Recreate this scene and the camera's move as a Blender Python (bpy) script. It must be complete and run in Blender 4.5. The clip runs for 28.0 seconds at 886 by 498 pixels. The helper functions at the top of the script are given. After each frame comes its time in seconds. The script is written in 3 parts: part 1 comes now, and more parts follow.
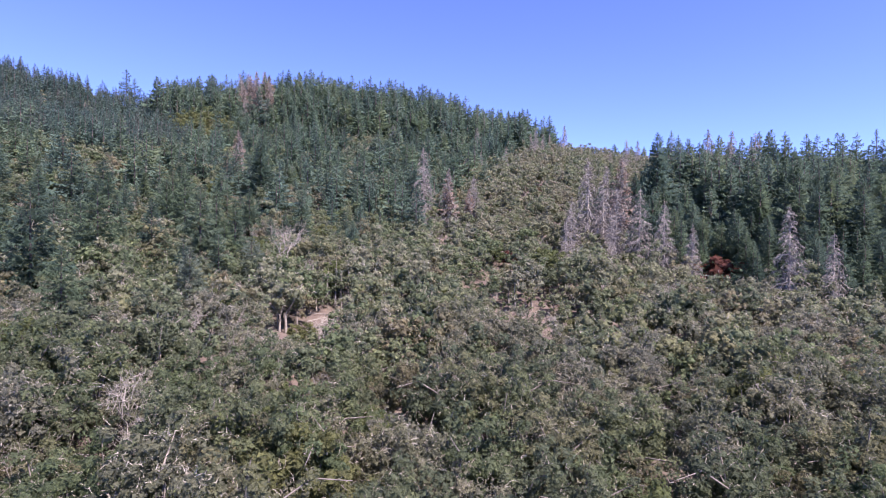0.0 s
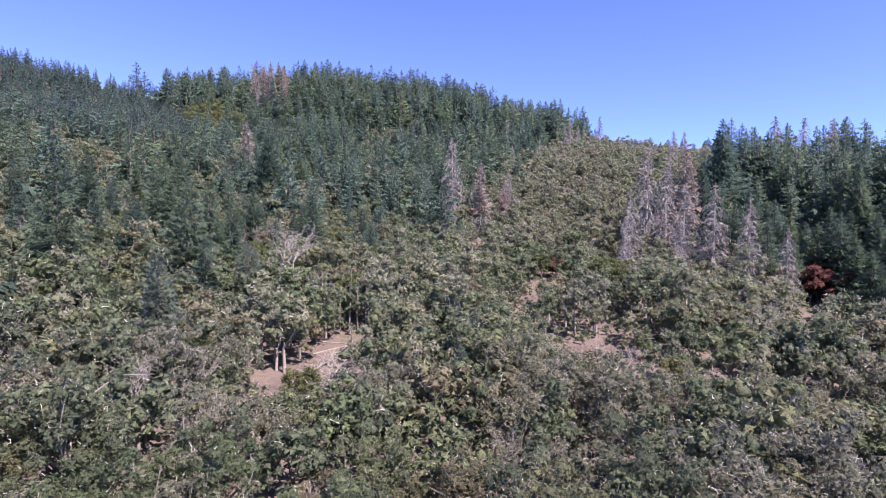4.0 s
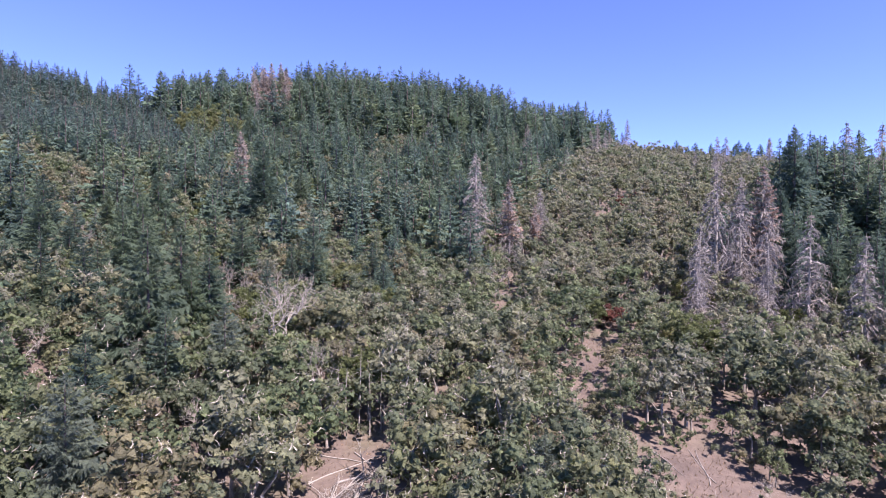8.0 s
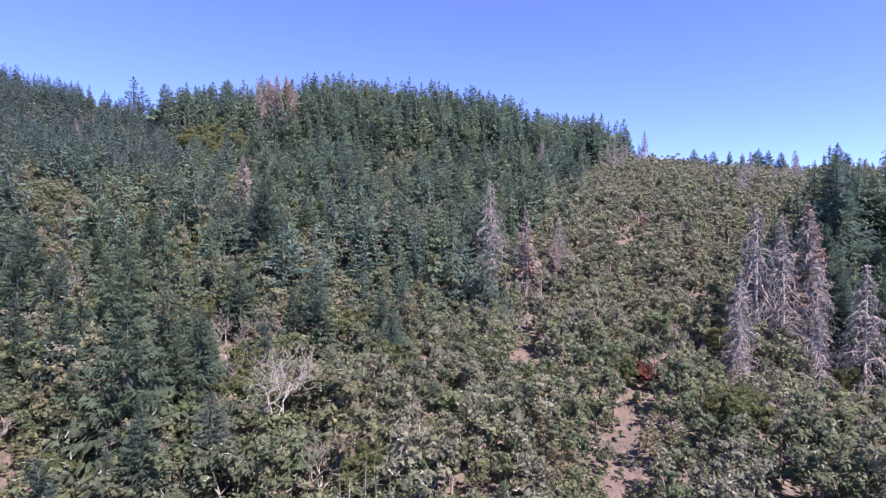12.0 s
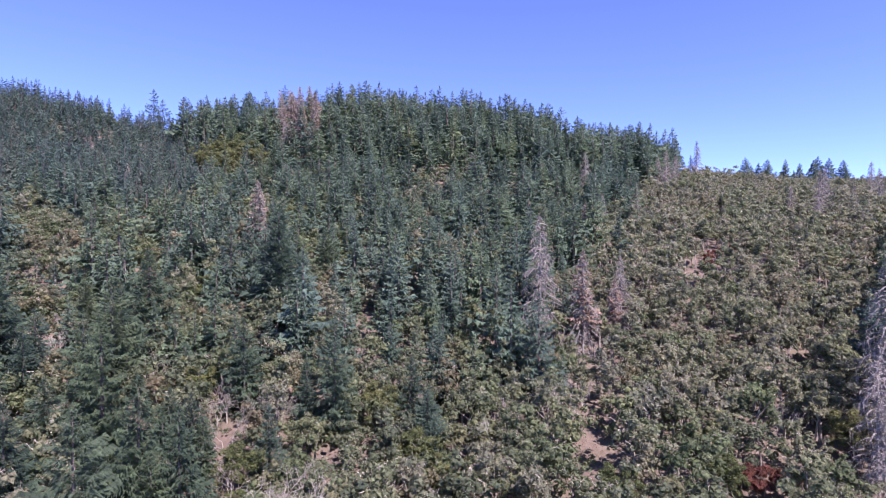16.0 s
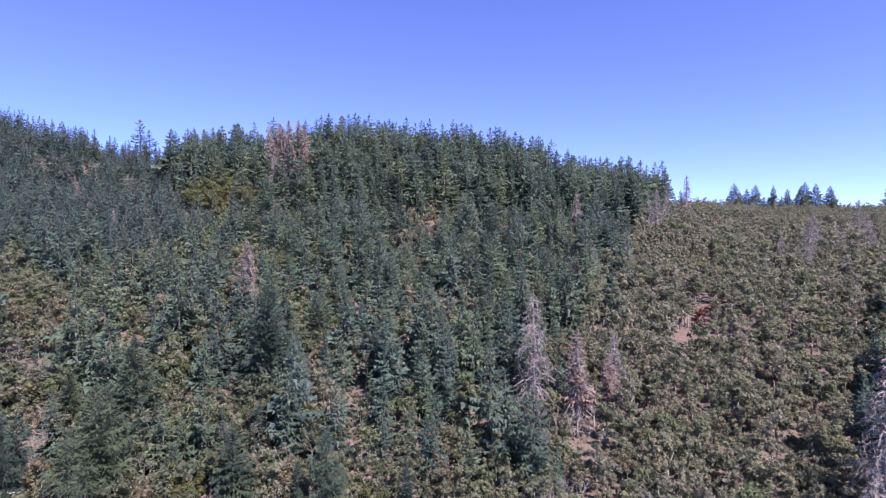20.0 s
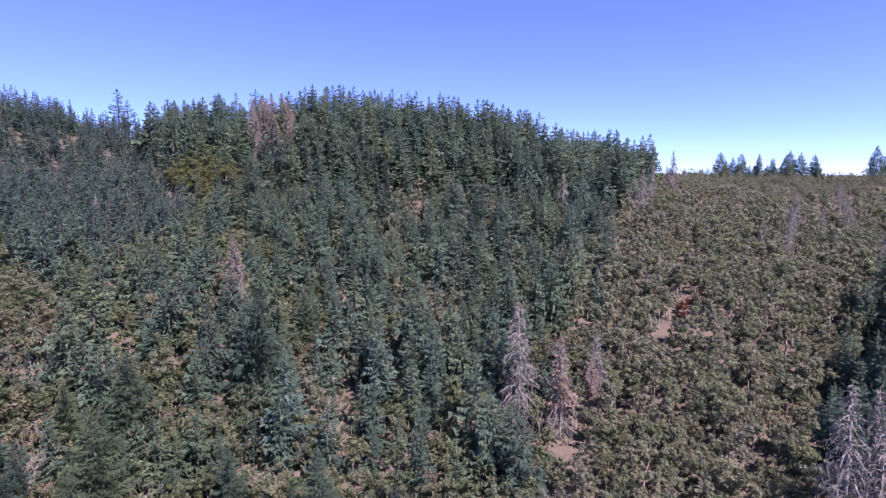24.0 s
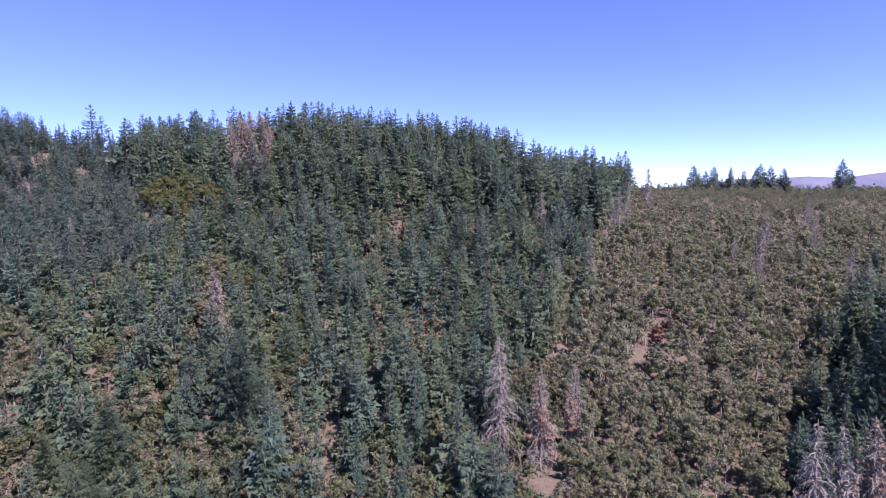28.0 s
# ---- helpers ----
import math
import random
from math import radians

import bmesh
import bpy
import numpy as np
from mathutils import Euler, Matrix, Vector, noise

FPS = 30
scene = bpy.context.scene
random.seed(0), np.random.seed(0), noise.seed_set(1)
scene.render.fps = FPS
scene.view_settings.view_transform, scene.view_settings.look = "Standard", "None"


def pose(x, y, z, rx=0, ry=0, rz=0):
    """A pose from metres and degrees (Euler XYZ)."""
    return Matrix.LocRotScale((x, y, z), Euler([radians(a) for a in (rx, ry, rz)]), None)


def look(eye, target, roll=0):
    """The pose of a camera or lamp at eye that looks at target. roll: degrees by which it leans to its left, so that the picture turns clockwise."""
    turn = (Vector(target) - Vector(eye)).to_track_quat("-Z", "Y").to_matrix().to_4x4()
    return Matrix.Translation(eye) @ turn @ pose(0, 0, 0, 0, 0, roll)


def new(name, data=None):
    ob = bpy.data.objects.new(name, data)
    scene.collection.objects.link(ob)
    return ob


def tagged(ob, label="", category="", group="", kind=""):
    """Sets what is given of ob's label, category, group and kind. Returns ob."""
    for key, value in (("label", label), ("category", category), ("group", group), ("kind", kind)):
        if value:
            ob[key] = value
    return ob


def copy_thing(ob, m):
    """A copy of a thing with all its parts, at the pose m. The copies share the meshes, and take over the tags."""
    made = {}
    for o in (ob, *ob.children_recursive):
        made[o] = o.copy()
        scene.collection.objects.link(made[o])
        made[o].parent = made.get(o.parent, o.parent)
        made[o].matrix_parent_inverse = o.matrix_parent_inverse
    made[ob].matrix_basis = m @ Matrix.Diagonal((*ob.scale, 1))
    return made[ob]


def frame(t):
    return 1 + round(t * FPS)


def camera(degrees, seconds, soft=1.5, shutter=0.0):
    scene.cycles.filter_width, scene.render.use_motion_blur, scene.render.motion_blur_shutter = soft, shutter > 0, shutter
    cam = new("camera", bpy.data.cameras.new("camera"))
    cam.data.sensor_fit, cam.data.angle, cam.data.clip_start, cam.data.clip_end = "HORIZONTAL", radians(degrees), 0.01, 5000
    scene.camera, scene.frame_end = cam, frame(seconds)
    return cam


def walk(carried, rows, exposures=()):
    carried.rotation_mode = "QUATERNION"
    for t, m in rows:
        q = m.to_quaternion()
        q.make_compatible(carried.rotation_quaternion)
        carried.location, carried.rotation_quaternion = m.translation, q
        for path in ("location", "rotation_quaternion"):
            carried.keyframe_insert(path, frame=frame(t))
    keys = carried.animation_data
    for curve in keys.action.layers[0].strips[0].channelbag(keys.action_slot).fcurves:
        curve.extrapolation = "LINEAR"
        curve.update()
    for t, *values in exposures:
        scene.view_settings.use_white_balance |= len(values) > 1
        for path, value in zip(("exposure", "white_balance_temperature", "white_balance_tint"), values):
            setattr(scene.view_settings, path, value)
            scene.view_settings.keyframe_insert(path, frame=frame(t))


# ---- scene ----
LENS = 76.42
EXPO = 0.95
cam = camera(LENS, 28.0, soft=1.0)
# seconds, eye x, y, z, heading to the left of +y, tilt up, lean (degrees)
PATH = [
    (0, 0.04, 0.02, 39.66, -0.012, -0.775, 0.58),
    (0.5, -0.31, 3.00, 39.79, 0.072, -0.732, 0.59),
    (1, -0.67, 6.00, 39.92, 1.418, -0.784, 0.60),
    (1.5, -1.07, 9.01, 40.04, 1.538, -0.816, 0.62),
    (2, -1.54, 12.06, 40.16, 1.624, -0.842, 0.63),
    (2.5, -2.09, 15.17, 40.27, 1.687, -0.862, 0.62),
    (3, -2.70, 18.38, 40.48, 1.748, -0.908, 0.60),
    (3.5, -3.32, 21.77, 40.87, 1.823, -0.995, 0.57),
    (4.5, -4.51, 29.29, 42.57, 2.063, -1.072, 0.56),
    (5.5, -5.71, 37.34, 45.18, 2.302, -1.149, 0.55),
    (6, -6.42, 41.16, 46.46, 2.434, -1.291, 0.54),
    (6.5, -7.23, 44.64, 47.57, 2.504, -1.361, 0.50),
    (7, -8.08, 47.61, 48.55, 2.555, -1.332, 0.46),
    (7.5, -8.84, 49.93, 49.49, 2.609, -1.243, 0.40),
    (8, -9.42, 51.46, 50.46, 2.643, -1.150, 0.36),
    (8.5, -9.74, 52.15, 51.53, 2.688, -1.093, 0.31),
    (9, -9.87, 52.35, 52.70, 2.764, -1.077, 0.26),
    (9.5, -9.89, 52.53, 53.91, 2.861, -1.091, 0.20),
    (10, -9.92, 53.14, 55.15, 2.964, -1.113, 0.16),
    (10.5, -10.04, 54.53, 56.37, 3.036, -1.139, 0.14),
    (11, -10.24, 56.59, 57.59, 3.112, -1.168, 0.14),
    (11.5, -10.54, 59.08, 58.80, 3.263, -1.194, 0.13),
    (12, -10.91, 61.79, 60.01, 3.551, -1.213, 0.13),
    (12.5, -11.37, 64.52, 61.22, 4.042, -1.227, 0.13),
    (13, -11.89, 67.30, 62.39, 4.696, -1.232, 0.11),
    (13.5, -12.47, 70.15, 63.51, 5.394, -1.209, 0.07),
    (14.5, -13.77, 76.27, 65.48, 5.832, -1.129, 0.05),
    (15.5, -15.04, 81.74, 67.63, 6.269, -1.048, 0.03),
    (16, -15.55, 83.44, 69.18, 6.280, -0.906, -0.02),
    (16.5, -15.92, 84.12, 71.19, 6.242, -0.796, -0.07),
    (17, -16.16, 84.07, 73.53, 6.160, -0.761, -0.12),
    (17.5, -16.30, 83.73, 75.98, 6.055, -0.789, -0.16),
    (18, -16.36, 83.49, 78.34, 5.913, -0.824, -0.19),
    (18.5, -16.36, 83.68, 80.47, 5.732, -0.821, -0.23),
    (19, -16.32, 84.17, 82.42, 5.562, -0.778, -0.26),
    (19.5, -16.27, 84.75, 84.32, 5.409, -0.725, -0.30),
    (20, -16.23, 85.20, 86.30, 5.254, -0.685, -0.34),
    (20.5, -16.21, 85.35, 88.43, 5.110, -0.679, -0.38),
    (21, -16.21, 85.27, 90.63, 4.969, -0.714, -0.42),
    (21.5, -16.22, 85.07, 92.77, 4.839, -0.766, -0.46),
    (22.5, -16.18, 84.79, 96.44, 4.496, -3.347, -0.49),
    (23.5, -16.04, 84.83, 99.21, 4.152, -5.929, -0.51),
    (24, -15.94, 84.87, 100.45, 4.040, -5.863, -0.55),
    (24.5, -15.84, 84.89, 101.67, 3.947, -5.853, -0.58),
    (25, -15.75, 84.86, 102.88, 3.860, -5.861, -0.61),
    (25.5, -15.69, 84.79, 104.04, 3.748, -5.828, -0.64),
    (26, -15.69, 84.67, 105.13, 2.810, -5.825, -0.66),
    (26.5, -15.76, 84.50, 106.14, 2.398, -5.771, -0.70),
    (27, -15.89, 84.29, 107.08, 2.220, -5.728, -0.72),
    (27.5, -16.06, 84.05, 107.98, 2.055, -5.718, -0.75),
    (28, -16.25, 83.80, 108.85, 1.906, -5.766, -0.77),
]


def eye_pose(x, y, z, heading, tilt, lean):
    a, b = radians(heading), radians(tilt)
    way = Vector((-math.sin(a) * math.cos(b), math.cos(a) * math.cos(b), math.sin(b)))
    return look((x, y, z), Vector((x, y, z)) + 50 * way, lean)


walk(cam, [(t, eye_pose(*row)) for t, *row in PATH], exposures=[
    (0.0, EXPO + 0.46, 6580.0, 47.0), (8.0, EXPO + 0.47, 6580.0, 47.0), (13.0, EXPO + 0.44, 6530.0, 49.0), (17.0, EXPO + 0.36, 6500.0, 52.0),
    (21.0, EXPO + 0.16, 6480.0, 53.0), (25.0, EXPO + 0.06, 6540.0, 53.0), (28.0, EXPO + 0.05, 6560.0, 53.0)])

# ---- light: a clear late-summer day, sun high on the right and behind ----
SUN_HEIGHT, SUN_SIDE = 52.0, 135.0
world = bpy.data.worlds.new("sky")
scene.world = world
world.use_nodes = True
wn = world.node_tree
sky = wn.nodes.new("ShaderNodeTexSky")
sky.sky_type = "NISHITA"
sky.sun_disc = False
sky.sun_elevation, sky.sun_rotation = radians(SUN_HEIGHT), radians(SUN_SIDE)
sky.altitude, sky.air_density, sky.dust_density, sky.ozone_density = 4500, 0.80, 0.0, 10.5
wn.links.new(sky.outputs[0], wn.nodes["Background"].inputs[0])
wn.nodes["Background"].inputs[1].default_value = 0.16
sun = new("sun", bpy.data.lights.new("sun", "SUN"))
sun.data.energy, sun.data.angle, sun.data.color = 5.0, radians(0.53), (1.0, 0.96, 0.86)
_a, _b = radians(SUN_SIDE), radians(SUN_HEIGHT)
sun.matrix_world = look((400 * math.sin(_a) * math.cos(_b), 400 * math.cos(_a) * math.cos(_b), 400 * math.sin(_b)), (0, 0, 0))

# ---- materials ----


def shader(name):
    m = bpy.data.materials.new(name)
    m.use_nodes = True
    return m, m.node_tree.nodes, m.node_tree.links, m.node_tree.nodes["Principled BSDF"]


def ramp(nodes, stops):
    r = nodes.new("ShaderNodeValToRGB")
    els = r.color_ramp.elements
    while len(els) < len(stops):
        els.new(0.5)
    for e, (p, c) in zip(els, stops):
        e.position, e.color = p, (*c, 1)
    return r


def mul_color(nodes, links, a, b):
    n = nodes.new("ShaderNodeMix")
    n.data_type, n.blend_type = "RGBA", "MULTIPLY"
    n.inputs[0].default_value = 1.0
    links.new(a, n.inputs[6])
    links.new(b, n.inputs[7])
    return n.outputs[2]


def noise_tex(nodes, links, scale, detail=4.0, rough=0.6):
    co = nodes.new("ShaderNodeNewGeometry")
    n = nodes.new("ShaderNodeTexNoise")
    n.inputs["Scale"].default_value, n.inputs["Detail"].default_value, n.inputs["Roughness"].default_value = scale, detail, rough
    links.new(co.outputs["Position"], n.inputs["Vector"])
    return n


def foliage(name, stops, per_tree="object", thin=0.5, spread=(0.7, 1.3), holes=(10.0, 0.61), grain=9.0, relief=1.0, patchy=1.0):
    """Leaves or needles: a hue for each tree, lighter and darker sprays within it, and slight patches over the hill."""
    m, nodes, links, bsdf = shader(name)
    if per_tree == "object":
        info = nodes.new("ShaderNodeObjectInfo").outputs["Random"]
    else:
        at = nodes.new("ShaderNodeAttribute")
        at.attribute_name = "tint"
        info = at.outputs["Fac"]
    hue = ramp(nodes, stops)
    links.new(info, hue.inputs[0])
    geo = nodes.new("ShaderNodeNewGeometry")
    lo, hi = spread
    leaf = ramp(nodes, [(0.0, (lo, lo, lo)), (0.6, (0.95, 0.95, 0.93)), (1.0, (hi, hi * 0.98, hi * 0.9))])
    links.new(geo.outputs["Random Per Island"], leaf.inputs[0])
    patch = ramp(nodes, [(0.3, [1 - patchy * d for d in (0.28, 0.26, 0.24)]), (0.7, [1 + patchy * d for d in (0.22, 0.18, 0.08)])])
    links.new(noise_tex(nodes, links, 0.35, 3).outputs[0], patch.inputs[0])
    fine = noise_tex(nodes, links, grain, 3, 0.65)
    speck = ramp(nodes, [(0.36, (0.74, 0.75, 0.74)), (0.50, (0.99, 0.99, 0.99)), (0.66, (1.28, 1.27, 1.22))])
    links.new(fine.outputs[0], speck.inputs[0])
    c = mul_color(nodes, links, mul_color(nodes, links, hue.outputs[0], leaf.outputs[0]), patch.outputs[0])
    c = mul_color(nodes, links, c, speck.outputs[0])
    rough = nodes.new("ShaderNodeBump")
    rough.inputs["Strength"].default_value, rough.inputs["Distance"].default_value = relief, 0.3
    links.new(fine.outputs[0], rough.inputs["Height"])
    links.new(rough.outputs[0], bsdf.inputs["Normal"])
    links.new(c, bsdf.inputs["Base Color"])
    bsdf.inputs["Roughness"].default_value = 0.68
    bsdf.inputs["Specular IOR Level"].default_value = 0.25
    tr = nodes.new("ShaderNodeBsdfTranslucent")
    links.new(c, tr.inputs[0])
    mix = nodes.new("ShaderNodeMixShader")
    mix.inputs[0].default_value = thin
    links.new(bsdf.outputs[0], mix.inputs[1])
    links.new(tr.outputs[0], mix.inputs[2])
    # the sprays are ragged and open between their leaves
    gap = nodes.new("ShaderNodeMath")
    gap.operation = "GREATER_THAN"
    gap.inputs[1].default_value = holes[1]
    links.new(noise_tex(nodes, links, holes[0], 2, 0.6).outputs[0], gap.inputs[0])
    clear = nodes.new("ShaderNodeBsdfTransparent")
    open_mix = nodes.new("ShaderNodeMixShader")
    links.new(gap.outputs[0], open_mix.inputs[0])
    links.new(mix.outputs[0], open_mix.inputs[1])
    links.new(clear.outputs[0], open_mix.inputs[2])
    links.new(open_mix.outputs[0], nodes["Material Output"].inputs[0])
    return m


def bark(name, dark, light, scale=2.0, rough=0.9):
    m, nodes, links, bsdf = shader(name)
    n = noise_tex(nodes, links, scale, 6, 0.7)
    r = ramp(nodes, [(0.32, dark), (0.68, light)])
    links.new(n.outputs[0], r.inputs[0])
    links.new(r.outputs[0], bsdf.inputs["Base Color"])
    bsdf.inputs["Roughness"].default_value = rough
    bump = nodes.new("ShaderNodeBump")
    bump.inputs["Strength"].default_value, bump.inputs["Distance"].default_value = 0.6, 0.05
    links.new(n.outputs[0], bump.inputs["Height"])
    links.new(bump.outputs[0], bsdf.inputs["Normal"])
    return m


# blue-green fir colours, tilted further to blue to stand in for distance haze
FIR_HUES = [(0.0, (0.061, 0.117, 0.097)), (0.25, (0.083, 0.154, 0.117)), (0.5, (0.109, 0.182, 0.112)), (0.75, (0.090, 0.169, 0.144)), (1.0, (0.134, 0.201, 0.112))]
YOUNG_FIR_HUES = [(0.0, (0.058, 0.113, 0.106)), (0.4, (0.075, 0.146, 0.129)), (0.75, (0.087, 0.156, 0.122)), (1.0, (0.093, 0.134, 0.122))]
OAK_HUES = [(0.0, (0.118, 0.168, 0.109)), (0.3, (0.164, 0.219, 0.137)), (0.55, (0.139, 0.210, 0.114)), (0.8, (0.193, 0.245, 0.139)), (1.0, (0.215, 0.210, 0.141))]
GREY_HUES = [(0.0, (0.166, 0.200, 0.141)), (0.35, (0.216, 0.251, 0.174)), (0.7, (0.240, 0.265, 0.188)), (0.9, (0.207, 0.237, 0.190)), (1.0, (0.257, 0.243, 0.164))]
FAR_GREY_HUES = [(0.0, (0.150, 0.193, 0.126)), (0.3, (0.187, 0.238, 0.140)), (0.6, (0.228, 0.264, 0.172)), (0.85, (0.196, 0.228, 0.168)), (1.0, (0.245, 0.256, 0.170))]
MAPLE_HUES = [(0.0, (0.135, 0.188, 0.086)), (0.5, (0.155, 0.205, 0.088)), (1.0, (0.178, 0.205, 0.096))]
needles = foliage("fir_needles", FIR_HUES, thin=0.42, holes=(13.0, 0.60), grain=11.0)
blue_needles = foliage("blue_fir_needles", [(0.0, (0.125, 0.190, 0.158)), (1.0, (0.150, 0.215, 0.172))], thin=0.42, holes=(13.0, 0.60), grain=11.0)
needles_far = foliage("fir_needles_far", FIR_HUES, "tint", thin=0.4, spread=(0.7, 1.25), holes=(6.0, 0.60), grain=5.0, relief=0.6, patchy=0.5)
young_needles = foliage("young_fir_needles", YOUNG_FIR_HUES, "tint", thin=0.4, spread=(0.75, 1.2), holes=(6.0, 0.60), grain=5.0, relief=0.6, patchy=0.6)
oak_leaves = foliage("oak_leaves", OAK_HUES, thin=0.5, spread=(0.72, 1.18))
oak_leaves_far = foliage("oak_leaves_far", OAK_HUES, "tint", holes=(4.5, 0.62), grain=4.5)
grey_leaves = foliage("grey_oak_leaves", GREY_HUES, thin=0.5, spread=(0.72, 1.18))
grey_leaves_far = foliage("grey_oak_leaves_far", FAR_GREY_HUES, "tint", thin=0.5, holes=(5.5, 0.61), grain=5.5, relief=0.6, patchy=0.5)
maple_leaves = foliage("maple_leaves", MAPLE_HUES)
red_leaves = foliage("red_leaves", [(0.0, (0.170, 0.080, 0.068)), (1.0, (0.205, 0.098, 0.074))])
brown_needles = foliage("brown_needles", [(0.0, (0.29, 0.250, 0.220)), (1.0, (0.30, 0.205, 0.160))], thin=0.2)
dry_grass_blades = foliage("dry_grass_blades", [(0.0, (0.20, 0.16, 0.115)), (1.0, (0.26, 0.20, 0.135))], thin=0.2)
fir_bark = bark("fir_bark", (0.06, 0.05, 0.045), (0.15, 0.13, 0.12))
oak_bark = bark("oak_bark", (0.10, 0.095, 0.082), (0.25, 0.24, 0.205))
lichen_bark = bark("lichen_bark", (0.15, 0.145, 0.122), (0.32, 0.31, 0.26), 3.0)
pale_wood = bark("bleached_wood", (0.17, 0.170, 0.143), (0.33, 0.333, 0.282), 3.0)
lichen = bark("lichen", (0.23, 0.235, 0.185), (0.40, 0.40, 0.325), 5.0)
grey_twigs = bark("dead_twigs", (0.150, 0.148, 0.130), (0.300, 0.298, 0.262), 4.0)

# hillside soil: dry grass, bare earth and olive patches
soil, _n, _l, _b0 = shader("dry_hillside")
_big = noise_tex(_n, _l, 0.11, 5)
_mid = noise_tex(_n, _l, 0.9, 8, 0.7)
_r1 = ramp(_n, [(0.30, (0.088, 0.075, 0.060)), (0.50, (0.128, 0.108, 0.085)), (0.64, (0.112, 0.102, 0.071)), (0.76, (0.080, 0.086, 0.052))])
_r2 = ramp(_n, [(0.25, (0.62, 0.60, 0.58)), (0.55, (1.0, 1.0, 1.0)), (0.8, (1.25, 1.22, 1.15))])
_l.new(_big.outputs[0], _r1.inputs[0])
_l.new(_mid.outputs[0], _r2.inputs[0])
_l.new(mul_color(_n, _l, _r1.outputs[0], _r2.outputs[0]), _b0.inputs["Base Color"])
_b0.inputs["Roughness"].default_value = 0.95
_bp = _n.new("ShaderNodeBump")
_bp.inputs["Strength"].default_value, _bp.inputs["Distance"].default_value = 0.7, 0.25
_l.new(_mid.outputs[0], _bp.inputs["Height"])
_l.new(_bp.outputs[0], _b0.inputs["Normal"])

# the haze over the hills is painted in as a blue base colour
haze_blue_hills, _n, _l, _b1 = shader("haze_blue_hills")
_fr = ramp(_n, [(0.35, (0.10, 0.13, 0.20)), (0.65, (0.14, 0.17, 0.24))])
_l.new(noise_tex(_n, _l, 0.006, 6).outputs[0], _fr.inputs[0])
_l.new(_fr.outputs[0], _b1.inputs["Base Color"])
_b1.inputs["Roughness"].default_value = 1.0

# ---- terrain ----
# Terrain: a coarse table of heights over the hillside, spread to a fine grid and smoothed.
TX = [-330, -198, -99, -11, 55, 143, 330]
TY = [-110, 33, 99, 165, 209, 264, 330, 396, 473, 605]
TZ = np.array([
    [9, 8, 7, 6, 6, 8, 9],
    [28, 21, 18, 15, 14, 18, 26],
    [45, 34, 26, 21, 18.5, 19, 28],
    [67, 51, 38, 30, 29, 32, 42],
    [81, 66, 51, 41, 43, 46, 53],
    [101, 86, 69, 62, 65, 64, 67],
    [126, 96, 87, 86, 83, 78, 78],
    [139, 132, 136, 130, 107, 93, 90],
    [132, 125, 131, 126, 108, 104, 102],
    [117, 111, 108, 106, 100, 95, 92]], float)
GX = np.arange(-700.0, 701.0, 7.0)
GY = np.arange(-500.0, 1001.0, 7.0)


def _spread():
    rows = np.array([np.interp(GX, TX, r) for r in TZ])
    z = np.array([np.interp(GY, TY, c) for c in rows.T]).T
    for _ in range(10):
        p = np.pad(z, 1, mode="edge")
        z = (p[:-2, 1:-1] + p[2:, 1:-1] + p[1:-1, :-2] + p[1:-1, 2:] + 2 * p[1:-1, 1:-1]) / 6
    u, v = np.meshgrid(GX, GY)
    # the ridge: a shoulder on the left, a saddle under the lone firs, and a fall behind the crest
    crest = np.interp(u, [-330, -306, -286, -262, -235, -205, -100, -11, 30, 60, 95], [18, 14, 9, 5, -1, -5, -2, -6, -8, -3, 0])
    up = np.clip((v - 325) / 70, 0, 1)
    z += crest * up * up * (3 - 2 * up)
    back = np.clip((v - 425) / 50, 0, 1)
    z -= 24 * back * back * (3 - 2 * back) * np.clip((100 - u) / 40, 0, 1)
    z += 0.9 * np.sin(u / 17 + 1) * np.cos(v / 23) + 0.6 * np.sin(u / 9 + v / 13)
    return z


GZ = _spread()


def ground_at(x, y):
    """Height of the hillside, with a gentle fall to the far plain beyond the grid."""
    x, y = np.asarray(x, float), np.asarray(y, float)
    fx = np.clip((x - GX[0]) / 7.0, 0, len(GX) - 1.001)
    fy = np.clip((y - GY[0]) / 7.0, 0, len(GY) - 1.001)
    i, j = fx.astype(int), fy.astype(int)
    a, b = fx - i, fy - j
    z = (GZ[j, i] * (1 - a) + GZ[j, i + 1] * a) * (1 - b) + (GZ[j + 1, i] * (1 - a) + GZ[j + 1, i + 1] * a) * b
    away = np.hypot(np.maximum(np.abs(x) - 700, 0), np.maximum(np.maximum(y - 1000, -500 - y), 0))
    return z * np.exp(-away / 500)


def to_mesh(name, verts, tris, mats, mat_of=None, tint=None):
    me = bpy.data.meshes.new(name)
    v, f = np.asarray(verts, np.float32), np.asarray(tris, np.int32)
    n = f.shape[1]
    me.vertices.add(len(v))
    me.vertices.foreach_set("co", v.ravel())
    me.loops.add(f.size)
    me.loops.foreach_set("vertex_index", f.ravel())
    me.polygons.add(len(f))
    me.polygons.foreach_set("loop_start", np.arange(0, f.size, n, dtype=np.int32))
    for m in mats:
        me.materials.append(m)
    if mat_of is not None:
        me.polygons.foreach_set("material_index", np.asarray(mat_of, np.int32))
    if tint is not None:
        me.attributes.new("tint", "FLOAT", "POINT").data.foreach_set("value", np.asarray(tint, np.float32))
    me.update(calc_edges=True)
    return me


